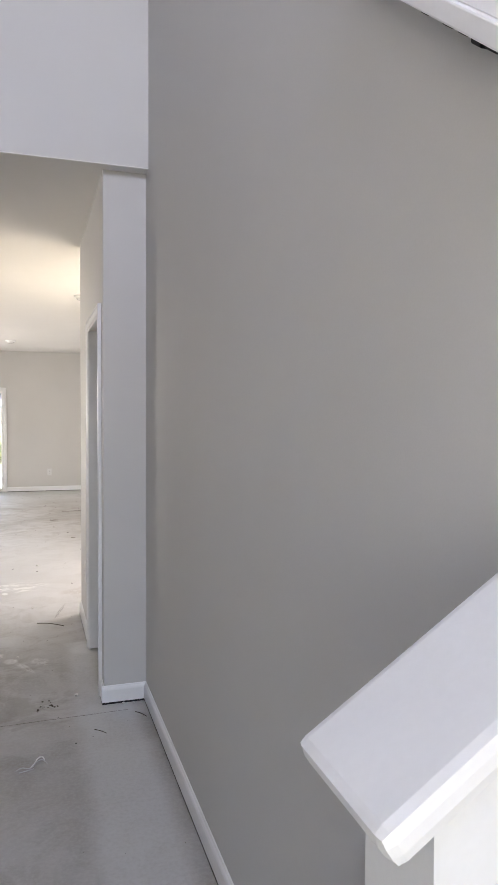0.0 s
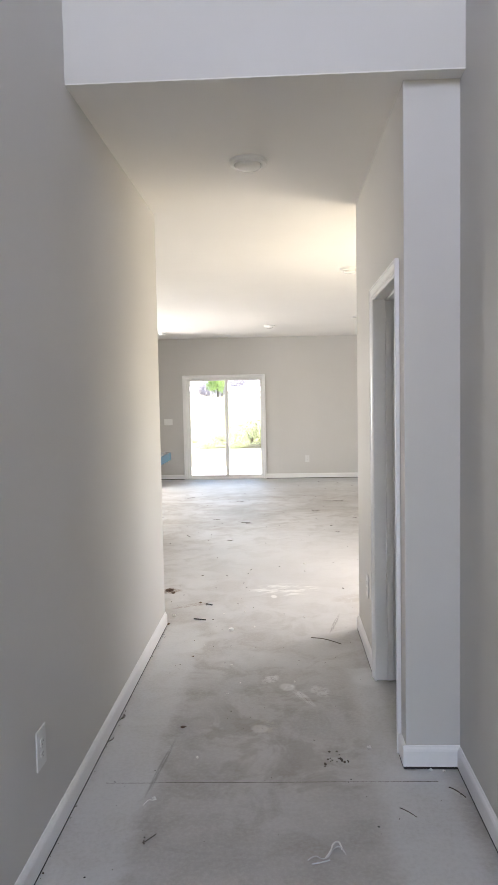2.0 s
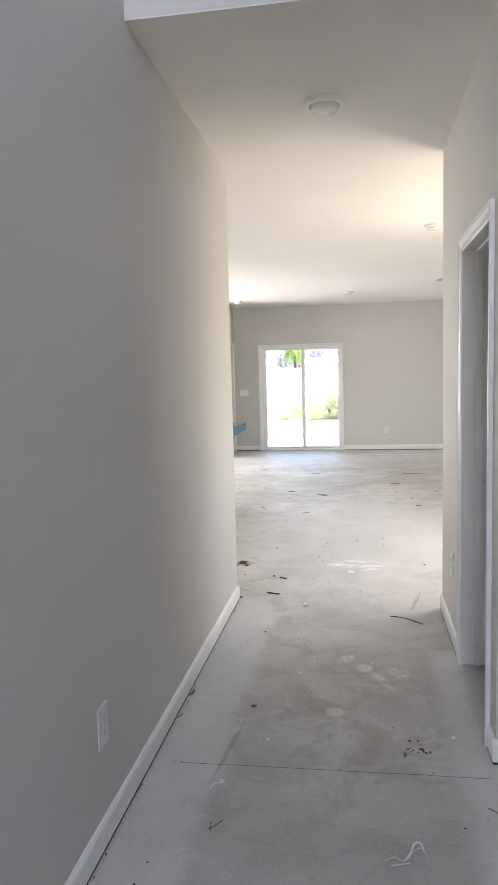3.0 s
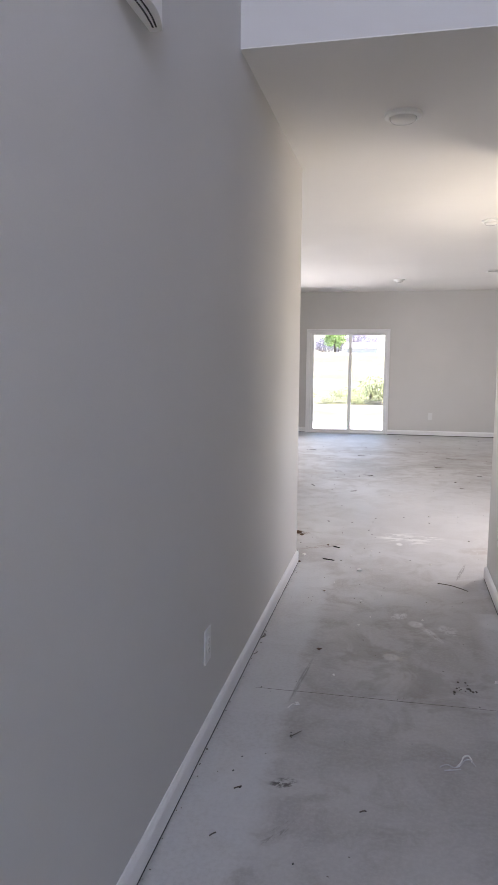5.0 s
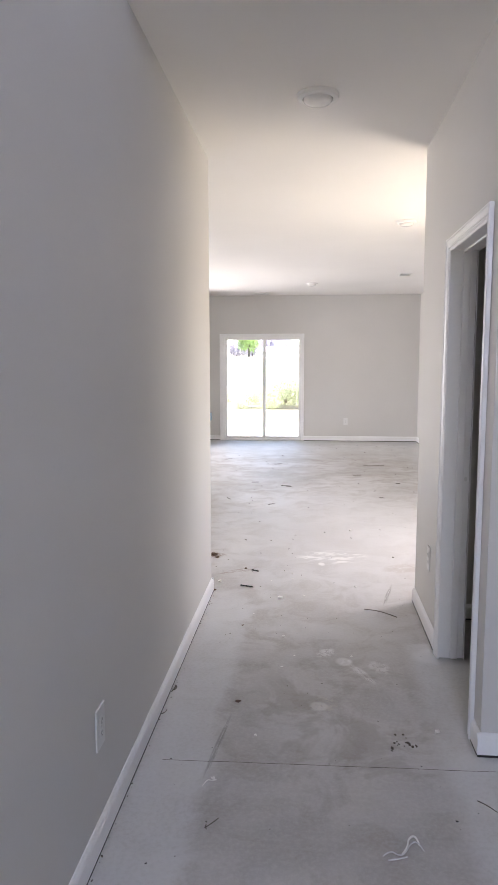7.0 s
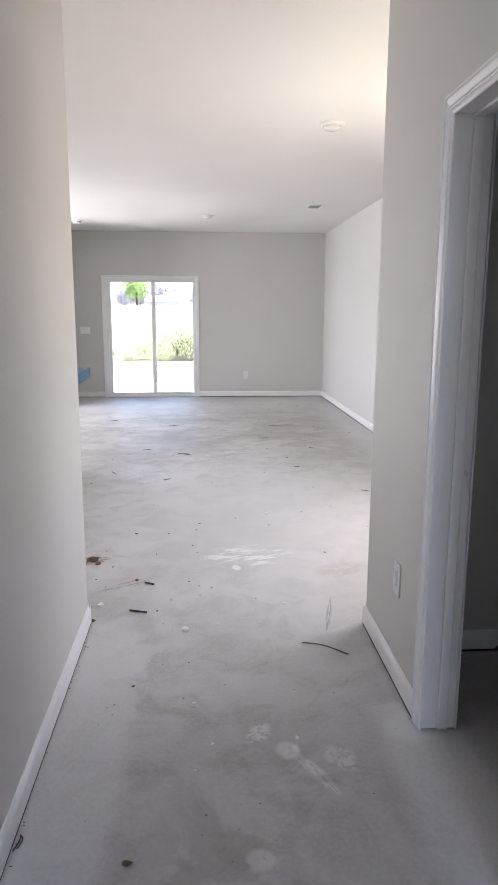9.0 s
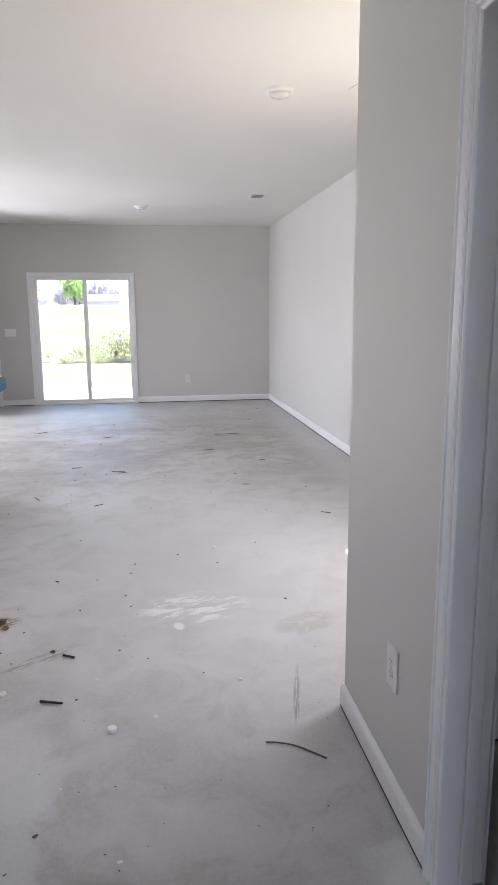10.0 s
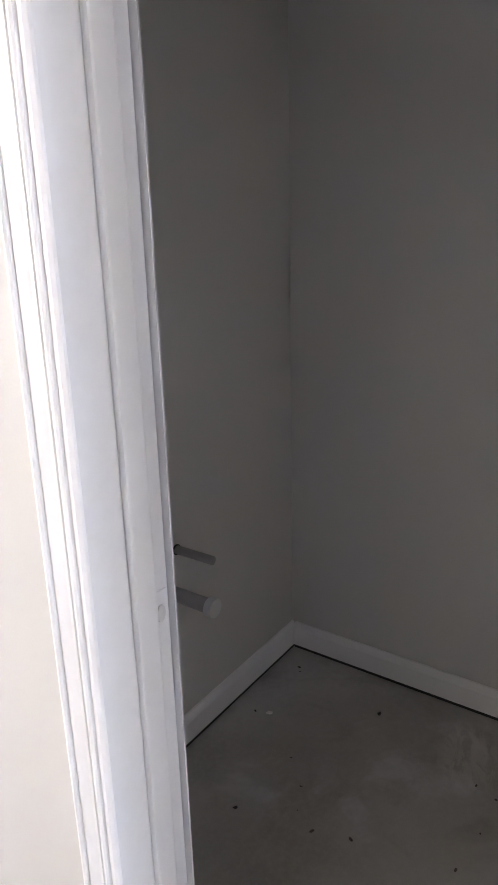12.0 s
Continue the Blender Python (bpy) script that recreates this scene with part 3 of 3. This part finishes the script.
disc_light((-0.03, 3.93, H), 0.098, "unlit white disc light on the hall ceiling", "disc lights")
for x, y in ((0.775, 6.89), (-0.06, 11.62)):
    disc_light((x, y, H), 0.088, "unlit white disc light on the living room ceiling", "disc lights")


smoke = empty("smoke_detector", (-1.944, 12.29, H), "white plastic smoke detector on the living room ceiling", "smoke detector")
part("base_plate", lathe([(0.072, 0), (0.072, -0.012), (0.068, -0.015), (0.003, -0.015)], Matrix()), PLASTIC, smoke)
part("housing", lathe([(0.058, -0.0152), (0.058, -0.030), (0.052, -0.043), (0.040, -0.048), (0.003, -0.049)], Matrix()), PLASTIC, smoke)
part("vent_band", lathe([(0.0588, -0.022), (0.0595, -0.024), (0.0588, -0.028)], Matrix()), SLOT, smoke, "grey vent slot round the housing")


def register(at, w, d, turn, label):
    ob = empty("ceiling_vent", at, label, "ceiling vent", "ceiling vents", turn)
    part("frame", boxes(((-w, -d, -0.008), (w, -d + 0.018, 0)), ((-w, d - 0.018, -0.008), (w, d, 0)), ((-w, -d + 0.018, -0.008), (-w + 0.018, d - 0.018, 0)),
                        ((w - 0.018, -d + 0.018, -0.008), (w, d - 0.018, 0)), bevel=0.002), PLASTIC, ob)
    part("backing", boxes(((-w + 0.018, -d + 0.018, -0.002), (w - 0.018, d - 0.018, 0))), DARK, ob, "dark duct behind slats")
    k = 6
    for i in range(k):
        y = -d + 0.018 + (i + 0.5) * (2 * d - 0.036) / k
        bm = boxes(((-w + 0.018, -0.006, -0.001), (w - 0.018, 0.006, 0.001)))
        bmesh.ops.transform(bm, matrix=pose(0, y, -0.006, 35), verts=bm.verts)
        part("slat", bm, PLASTIC, ob)
    return ob


register((1.27, 10.70, H), 0.085, 0.12, 0, "white ceiling vent with narrow slats near the side wall")
register((-0.96, 13.17, H), 0.14, 0.085, 0, "white ceiling vent over the patio door")
register((1.42, 6.55, H), 0.16, 0.09, 20, "white ceiling vent in the sunlit part")
wire = empty("ceiling_wire", (1.19, 6.77, H), "thin loose wire hanging at the ceiling", "wire")
bm = bmesh.new()
add_cylinder(bm, Matrix.Translation((0.01, -0.06, -0.006)) @ pose(0, 0, 0, 90, 0, 12), 0.0009, 0.0009, 0.22, 8)
part("strand", bm, BRONZE, wire)

# ---- kitchen peninsula ----
KX, KY = -1.075, 7.52
cabinet = empty("kitchen_cabinet", (-2.3, 7.85, 0), "white kitchen base cabinet under the wrapped worktop", "cabinet")
part("body", boxes(((-1.1, -0.26, 0.1), (0.75, 0.34, 0.889)), bevel=0.003), TRIM, cabinet)
part("toe_kick", boxes(((-1.1, -0.20, 0.0), (0.80, 0.30, 0.0995))), TRIM, cabinet)
top = empty("worktop", (-2.285, 7.85, 0.89), "pale worktop wrapped in shiny blue protective film", "worktop")
part("slab", boxes(((-1.2, -0.36, 0), (1.095, 0.40, 0.035)), bevel=0.004), PLASTER, top)
bm = bmesh.new()
cols, rws = 60, 14
grid = []
for i in range(cols + 1):
    line = []
    for j in range(rws + 1):
        u, v = i / cols, j / rws
        x = -1.2 + 2.305 * u
        if v < 0.45:
            y, z = -0.37 - 0.006 * noise.noise((x * 14, v * 5, 1)) * 3, 0.04 - 0.075 * (1 - v / 0.45) * (0.7 + 0.6 * abs(noise.noise((x * 9, 3, 2))))
        else:
            y, z = -0.37 + (v - 0.45) / 0.55 * 0.77, 0.042 + 0.012 * abs(noise.noise((x * 8, v * 9, 4)))
        line.append(bm.verts.new((x, y, z)))
    grid.append(line)
for i in range(cols):
    for j in range(rws):
        bm.faces.new((grid[i][j], grid[i + 1][j], grid[i + 1][j + 1], grid[i][j + 1]))
film = part("film", bm, FILM, top, "crinkled blue protective film", True)
bm = bmesh.new()
end = []
for j in range(11):
    y = -0.372 + j / 10 * 0.772
    end.append([bm.verts.new((1.105 + 0.012 * abs(noise.noise((j, k, 5))), y, 0.045 - 0.03 * k - 0.008 * abs(noise.noise((j * 2.1, k, 7))))) for k in range(4)])
for p, q in zip(end, end[1:]):
    for k in range(3):
        bm.faces.new((p[k], q[k], q[k + 1], p[k + 1]))
part("film_edge", bm, FILM_EDGE, top, "", True)

# ---- bathroom ----
stub = empty("drain_stub", (1.316, BY, 0.527), "grey drain stub with a pale cap sticking out of the wall", "pipe")
bm = bmesh.new()
add_cylinder(bm, Matrix.Translation((0.006, -0.070, -0.028)) @ pose(0, 0, 0, 90), 0.019, 0.019, 0.14, 24)
part("pipe", bm, PVC, stub, "", True)
bm = bmesh.new()
add_cylinder(bm, Matrix.Translation((0.006, -0.146, -0.028)) @ pose(0, 0, 0, 90), 0.0245, 0.024, 0.02, 28)
part("end_cap", bm, OUTLET, stub, "pale round cap")
bm = bmesh.new()
add_cylinder(bm, Matrix.Translation((0.006, -0.002, -0.028)) @ pose(0, 0, 0, 90), 0.0225, 0.0225, 0.004, 24)
part("wall_hole", bm, DARK, stub, "dark gap round the pipe")
supply = empty("supply_stub", (1.365, BY, 0.60), "thin grey supply pipe stub above the drain", "pipe")
bm = bmesh.new()
add_cylinder(bm, Matrix.Translation((0, -0.06, 0)) @ pose(0, 0, 0, 90), 0.0115, 0.0115, 0.12, 16)
part("pipe", bm, PVC, supply, "", True)
bm = bmesh.new()
add_cylinder(bm, Matrix.Translation((0, -0.002, 0)) @ pose(0, 0, 0, 90), 0.014, 0.014, 0.004, 20)
part("wall_hole", bm, DARK, supply, "dark gap round the pipe")


# ---- things on the floor ----
def lump(name, at, size, material, label, category, seed, flat=0.5, group=""):
    bm = bmesh.new()
    bmesh.ops.create_icosphere(bm, subdivisions=2, radius=1)
    for v in bm.verts:
        k = 0.75 + 0.55 * noise.noise(v.co * 1.3 + Vector((seed * 3.1, seed, 0)))
        v.co = Vector((v.co.x * size * k, v.co.y * size * k * 0.7, max(-0.0, (v.co.z * k + 0.6)) * size * flat))
    ob = quick(name, bm, material)
    ob.matrix_world = pose(at[0], at[1], 0.0, 0, 0, seed * 47 % 360)
    return tagged(ob, label, category, group)


def strand(name, pts, r, material, label, category):
    cu = bpy.data.curves.new(name, "CURVE")
    cu.dimensions, cu.bevel_depth, cu.bevel_resolution, cu.resolution_u = "3D", r, 2, 6
    s = cu.splines.new("NURBS")
    s.points.add(len(pts) - 1)
    s.use_endpoint_u, s.order_u = True, 3
    for k, p in zip(s.points, pts):
        k.co = (*p, 1)
        k.radius = random.uniform(0.75, 1.1)
    cu.use_fill_caps = True
    tmp = bpy.data.objects.new(name, cu)
    scene.collection.objects.link(tmp)
    me = bpy.data.meshes.new_from_object(tmp.evaluated_get(bpy.context.evaluated_depsgraph_get()))
    bpy.data.objects.remove(tmp)
    me.materials.append(material)
    return tagged(new(name, me), label, category)


strand("stick", [(-0.511, 5.01, 0.006), (-0.46, 4.99, 0.007), (-0.425, 4.983, 0.006)], 0.0045, BLACKP, "short black rubber strip on the slab", "strip")
strand("stick", [(-0.465, 5.356, 0.006), (-0.44, 5.345, 0.006), (-0.416, 5.328, 0.006)], 0.005, BLACKP, "short black rubber strip on the slab", "strip")
strand("twig", [(0.288, 4.633, 0.004), (0.34, 4.622, 0.005), (0.40, 4.585, 0.006), (0.47, 4.517, 0.004)], 0.0031, TWIG, "long thin curved twig on the slab", "twig")
strand("twig", [(0.538, 2.825, 0.002), (0.565, 2.805, 0.003), (0.59, 2.769, 0.002)], 0.0017, TWIG, "thin short dark twig on the slab", "twig")
strand("twig", [(0.751, 2.965, 0.002), (0.775, 2.94, 0.006), (0.798, 2.896, 0.002)], 0.0022, TWIG, "thin dark twig near the baseboard", "twig")
strand("twig", [(-0.378, 2.606, 0.002), (-0.366, 2.614, 0.003), (-0.339, 2.654, 0.003)], 0.0016, TWIG, "thin bent twig on the slab", "twig")
strand("twig", [(-0.375, 2.622, 0.002), (-0.378, 2.606, 0.002), (-0.37, 2.60, 0.002)], 0.0016, TWIG, "thin bent twig on the slab", "twig")
strand("film_scrap", [(0.187, 2.527, 0.003), (0.21, 2.55, 0.008), (0.235, 2.53, 0.004), (0.257, 2.544, 0.004), (0.275, 2.58, 0.01), (0.303, 2.604, 0.004),
                      (0.315, 2.56, 0.003)], 0.0024, PAPER, "curled strip of clear plastic film", "film scrap")
strand("film_scrap", [(0.20, 2.51, 0.003), (0.235, 2.515, 0.006), (0.26, 2.53, 0.003)], 0.0024, PAPER, "curled strip of clear plastic film", "film scrap")
for tip, end in (((-0.515, 2.24), (-0.492, 2.258)), ((-0.084, 2.211), (-0.068, 2.222)), ((-0.534, 1.996), (-0.518, 2.015))):
    strand("twig", [(*tip, 0.0025), ((tip[0] + end[0]) / 2, (tip[1] + end[1]) / 2 + 0.002, 0.004), (*end, 0.0025)], 0.0022, TWIG, "tiny dark twig end on the slab", "twig")
strand("film_scrap", [(-0.42, 2.82, 0.003), (-0.41, 2.845, 0.006), (-0.403, 2.859, 0.003), (-0.39, 2.85, 0.005), (-0.375, 2.861, 0.003)], 0.0022, PLASTER,
       "small curled white scrap on the slab", "film scrap")
strand("film_scrap", [(0.246, 2.539, 0.003), (0.268, 2.57, 0.009), (0.274, 2.612, 0.004), (0.30, 2.625, 0.008), (0.305, 2.585, 0.003)], 0.003, PLASTER,
       "curled pale strip of plastic film", "film scrap")
strand("wire_scrap", [(-0.672, 3.50, 0.004), (-0.655, 3.53, 0.014), (-0.668, 3.56, 0.006), (-0.65, 3.54, 0.004), (-0.66, 3.50, 0.012)], 0.0022, TWIG,
       "tangle of dark wire scraps against the baseboard", "wire scrap")
strand("wire_scrap", [(-0.675, 3.30, 0.003), (-0.655, 3.31, 0.007), (-0.66, 3.335, 0.003)], 0.002, TWIG, "dark wire scrap against the baseboard", "wire scrap")

cap = empty("plastic_plug", (-0.234, 4.786, 0), "small white plastic plug lying on the slab", "plug")
part("shell", lathe([(0.016, 0), (0.0165, 0.012), (0.015, 0.014), (0.003, 0.0145)], Matrix(), 20), PLASTIC, cap)

CRUMBS = [(-0.661, 5.084, 0.022), (-0.082, 4.843, 0.013), (-0.379, 4.505, 0.008), (-0.186, 4.189, 0.010), (-0.121, 3.939, 0.008), (0.171, 3.953, 0.011),
          (0.258, 5.051, 0.013), (-0.179, 3.805, 0.008), (0.479, 3.257, 0.018), (-0.258, 3.171, 0.010), (-0.387, 2.87, 0.011), (0.706, 3.085, 0.013),
          (0.76, 3.078, 0.011), (-0.312, 5.131, 0.010), (-0.17, 5.304, 0.011), (-0.167, 5.182, 0.012), (0.31, 6.6, 0.02), (1.589, 4.399, 0.013)]
for i, (x, y, s) in enumerate(CRUMBS):
    lump("drywall_crumb", (x, y), s, PLASTER, "small white crumb of drywall on the slab", "crumb", i + 1, 0.45, "drywall crumbs")
CHIPS = [(0.118, 5.123, 0.008), (-0.216, 5.949, 0.012), (-0.193, 6.256, 0.011), (0.08, 6.508, 0.013), (-0.53, 2.433, 0.007), (-0.542, 2.34, 0.009),
         (-0.566, 2.979, 0.006), (-0.066, 2.223, 0.008), (-0.497, 2.253, 0.009), (-0.263, 1.937, 0.007), (0.378, 3.013, 0.006), (0.445, 2.712, 0.008),
         (0.526, 2.759, 0.005), (0.824, 3.004, 0.012), (1.25, 4.28, 0.010), (1.763, 4.124, 0.013), (1.575, 4.44, 0.008), (-0.377, 2.637, 0.006)]
for i, (x, y, s) in enumerate(CHIPS):
    lump("dark_chip", (x, y), s * 0.75, BLACKP, "small black chip on the slab", "chip", i + 31, 0.4, "dark chips")
LEAVES = [(-0.359, 3.441, 0.017), (-0.80, 5.72, 0.05), (-0.76, 5.66, 0.03), (-0.513, 5.399, 0.018), (-0.675, 4.91, 0.02), (-0.427, 4.32, 0.012)]
for i, (x, y, s) in enumerate(LEAVES):
    lump("dry_leaf", (x, y), s, LEAF, "crumpled dry brown leaf scrap on the slab", "leaf", i + 61, 0.3, "leaf scraps")
lump("plastic_scrap", (1.17, 4.50), 0.075, BLACKP, "crumpled black plastic scrap by the baseboard", "plastic scrap", 3, 0.7)

# scattered grit over the slab
bm = bmesh.new()
rg = random.Random(5)
spots = [(rg.gauss(0.318, 0.03), rg.gauss(3.16, 0.03), rg.uniform(0.003, 0.007)) for _ in range(16)]
spots += [(rg.uniform(-0.6, 0.8), rg.uniform(0.9, 3.0), rg.uniform(0.001, 0.0025)) for _ in range(30)]
spots += [(rg.uniform(-0.66, 0.58), rg.uniform(3.0, 4.9), rg.uniform(0.001, 0.0026)) for _ in range(45)]
spots += [(rg.uniform(-1.5, 1.9), rg.uniform(4.9, 13.3), rg.uniform(0.002, 0.007)) for _ in range(170)]
spots += [(XL + 0.016 + abs(rg.gauss(0, 0.01)), rg.uniform(1.0, 4.8), rg.uniform(0.001, 0.003)) for _ in range(40)]
spots += [(rg.uniform(0.8, 1.9), rg.uniform(3.3, 4.5), rg.uniform(0.002, 0.004)) for _ in range(25)]
for x, y, s in spots:
    bmesh.ops.create_icosphere(bm, subdivisions=1, radius=s, matrix=Matrix.Translation((x, y, s * 0.3)) @ pose(0, 0, 0, 0, 0, rg.uniform(0, 360)) @ Matrix.Diagonal((rg.uniform(0.8, 2.6), 1, 0.5, 1)))
tagged(quick("grit", bm, SOIL), "scattered dark construction grit on the slab", "grit", kind="stuff")
SPLINTERS = [(0.86, 10.52, 0.20, 4), (-0.35, 8.77, 0.08, -12), (-0.31, 8.72, 0.05, 25), (-0.74, 8.99, 0.06, 8), (-0.95, 7.94, 0.07, -62), (1.19, 7.21, 0.05, -30),
             (-1.33, 10.99, 0.09, 40), (-0.53, 10.54, 0.08, 28), (0.74, 8.12, 0.035, -5), (1.03, 9.04, 0.04, 10), (0.56, 9.62, 0.07, 2), (-0.46, 7.68, 0.05, 35)]
for x, y, s, a in SPLINTERS:
    bm = bmesh.new()
    for k in range(4):
        add_box(bm, (-s + k * s / 2, -0.005 + 0.002 * (k % 2), 0), (-s + (k + 1) * s / 2 + 0.001, 0.004 + 0.0015 * (k % 3), 0.006 - 0.001 * (k % 2)), 0.001, 1)
    bmesh.ops.rotate(bm, verts=bm.verts, matrix=Matrix.Rotation(radians(a), 3, "Z"))
    bmesh.ops.scale(bm, verts=bm.verts, vec=(0.75, 0.75, 0.75))
    ob = quick("splinter", bm, TWIG)
    ob.matrix_world = pose(x, y, 0.0003)
    tagged(ob, "thin dark splinter of wood on the slab", "splinter", "wood splinters")

# saw-cut control joint across the foyer
bm = bmesh.new()
for i in range(44):
    x0 = -0.60 + i * 0.03
    w = 0.0006 + 0.0010 * abs(noise.noise((x0 * 7, 0, 0)))
    y = 2.975 + 0.026 * (x0 + 0.5) + 0.003 * noise.noise((x0 * 5, 2, 0))
    add_box(bm, (x0, y - w, -0.001), (x0 + 0.0301, y + w, 0.0006))
tagged(quick("control_joint", bm, SOIL), "thin dark saw-cut joint across the slab", "floor joint", kind="structure")

# ---- outside ----
bm = bmesh.new()
xs = [-3000, -600, -150, -60, -30, -15, -8, -4, 0, 4, 8, 15, 30, 60, 150, 600, 3000]
ys = [-3000, -300, -40, -5, 5, 14, 17, 20, 24, 28, 32, 38, 45, 55, 70, 100, 200, 600, 3000]


def rise(x, y):
    if y < 20 or abs(x) > 700 or y > 2000:
        return -0.17
    t = min(1, (y - 20) / 45)
    return -0.17 + 2.2 * t * t * (3 - 2 * t) + (0.35 * noise.noise((x * 0.06, y * 0.06, 0)) if y > 24 else 0)


vs = [[bm.verts.new((x, y, rise(x, y))) for y in ys] for x in xs]
for i in range(len(xs) - 1):
    for j in range(len(ys) - 1):
        bm.faces.new((vs[i][j], vs[i + 1][j], vs[i + 1][j + 1], vs[i][j + 1]))
tagged(quick("ground", bm, GROUND, True), "sunlit grassy lot with patches of bare clay", "ground", kind="structure")
tagged(quick("patio", boxes(((-2.6, 13.73, -0.17), (1.4, 16.6, -0.05)), bevel=0.01), SIDING), "pale concrete patio slab outside the glass door", "patio", kind="structure")
# eave out of view, added to keep direct sun off the floor inside
tagged(quick("eave", boxes(((-5.5, 13.72, 2.95), (2.6, 14.15, 3.1)), bevel=0.01), SIDING), "unseen pale eave added to hold the sun off the patio door", "eave", kind="structure")


def leaf_cloud(count, radii, centre, size, rgen, power=0.5):
    verts, faces = [], []
    for _ in range(count):
        d = Vector((rgen.gauss(0, 1), rgen.gauss(0, 1), rgen.gauss(0, 1))).normalized()
        rr = rgen.random() ** power * (0.75 + 0.5 * noise.noise(d * 2.2 + Vector(centre)))
        p = Vector([c + a * b * rr for c, a, b in zip(centre, d, radii)])
        e = Euler([rgen.uniform(0, 6.28) for _ in range(3)]).to_matrix()
        s = size * rgen.uniform(0.6, 1.3)
        k = len(verts)
        verts += [p + e @ Vector(q) * s for q in ((-1, 0, 0), (0, -0.5, 0.1), (1, 0, 0), (0, 0.5, 0.1))]
        faces.append((k, k + 1, k + 2, k + 3))
    return verts, faces


def mesh_part(name, verts, faces, material, parent):
    me = bpy.data.meshes.new(name)
    me.from_pydata([tuple(v) for v in verts], [], faces)
    me.materials.append(material)
    ob = new(name, me)
    ob.parent = parent
    return ob


def tree(at, height, seed, label, leaves=1400, foliage=FOLIAGE, spread=0.38, low=0.6):
    rgen = random.Random(seed)
    ob = empty("tree", at, label, "tree", "trees behind the lot")
    bm = bmesh.new()
    add_cylinder(bm, Matrix.Translation((0, 0, height * 0.25)), height * 0.03, height * 0.018, height * 0.5, 10)
    for _ in range(7):
        a, up = rgen.uniform(0, 360), rgen.uniform(0.35, 0.6) * height
        m = Matrix.Translation((0, 0, up)) @ pose(0, 0, 0, 0, rgen.uniform(30, 60), a) @ Matrix.Translation((0, 0, height * 0.13))
        add_cylinder(bm, m, height * 0.011, height * 0.004, height * 0.3, 7)
    part("trunk", bm, BARK, ob)
    v, f = leaf_cloud(leaves, (height * spread, height * spread, height * 0.40), (0, 0, height * low), height * 0.03, rgen)
    mesh_part("crown", v, f, foliage, ob)
    return ob


def shrub(at, size, seed, label):
    rgen = random.Random(seed)
    ob = empty("shrub", at, label, "shrub", "shrubs at the lot's edge")
    bm = bmesh.new()
    for i in range(5):
        add_cylinder(bm, pose(0, 0, 0, 0, rgen.uniform(10, 35), i * 72) @ Matrix.Translation((0, 0, size * 0.3)), size * 0.03, size * 0.01, size * 0.7, 6)
    part("stems", bm, BARK, ob)
    v, f = leaf_cloud(1500, (size * 1.2, size * 0.7, size * 0.5), (0, 0, size * 0.3), size * 0.04, rgen, 0.4)
    mesh_part("leaves", v, f, SHRUB, ob)
    return ob


for i, (x, y, s) in enumerate(((-3.6, 24, 0.30), (-3.0, 24.3, 0.32), (-2.5, 24, 0.42), (-2.0, 24.3, 0.5), (-1.5, 24.0, 0.45), (-0.95, 24.3, 0.8), (-0.3, 24.2, 1.0), (-4.2, 24.2, 0.4),
                               (0.5, 24.4, 0.9), (-0.7, 25.0, 1.0), (-1.8, 25.2, 0.5))):
    shrub((x, y, rise(x, y) - 0.02), s, 70 + i, "low sunlit spring shrub at the edge of the lot")
tree((-6.9, 75, 1.95), 4.6, 3, "bright green tree in spring leaf behind the lot", 3200, low=0.46)
rt = random.Random(12)
for i in range(16):
    x, y = -62 + i * 5.6 + rt.uniform(-1.5, 1.5), 190 + rt.uniform(-10, 25)
    tree((x, y, 1.9), rt.uniform(8, 12), 20 + i, "hazy grey-lilac leafless tree along the horizon", 2600, FAR_TREES, 0.5, 0.42)


def house(at, w, d, h, turn, label):
    ob = empty("house", at, label, "house", "distant houses", turn)
    part("wall", boxes(((-w / 2, -d / 2, 0), (w / 2, d / 2, h)), bevel=0.02), SIDING, ob)
    bm = prism([(-d / 2 - 0.4, h), (d / 2 + 0.4, h), (0, h + d * 0.2)], -w / 2 - 0.3, w / 2 + 0.3, lambda u, v, k: (k, u, v))
    part("roof", bm, ROOF, ob)
    return ob


house((-26.0, 165, 1.9), 9, 7, 2.0, 5, "pale distant house with a grey roof")
house((-9.0, 170, 1.9), 8, 7, 1.9, -6, "pale distant house with a grey roof")
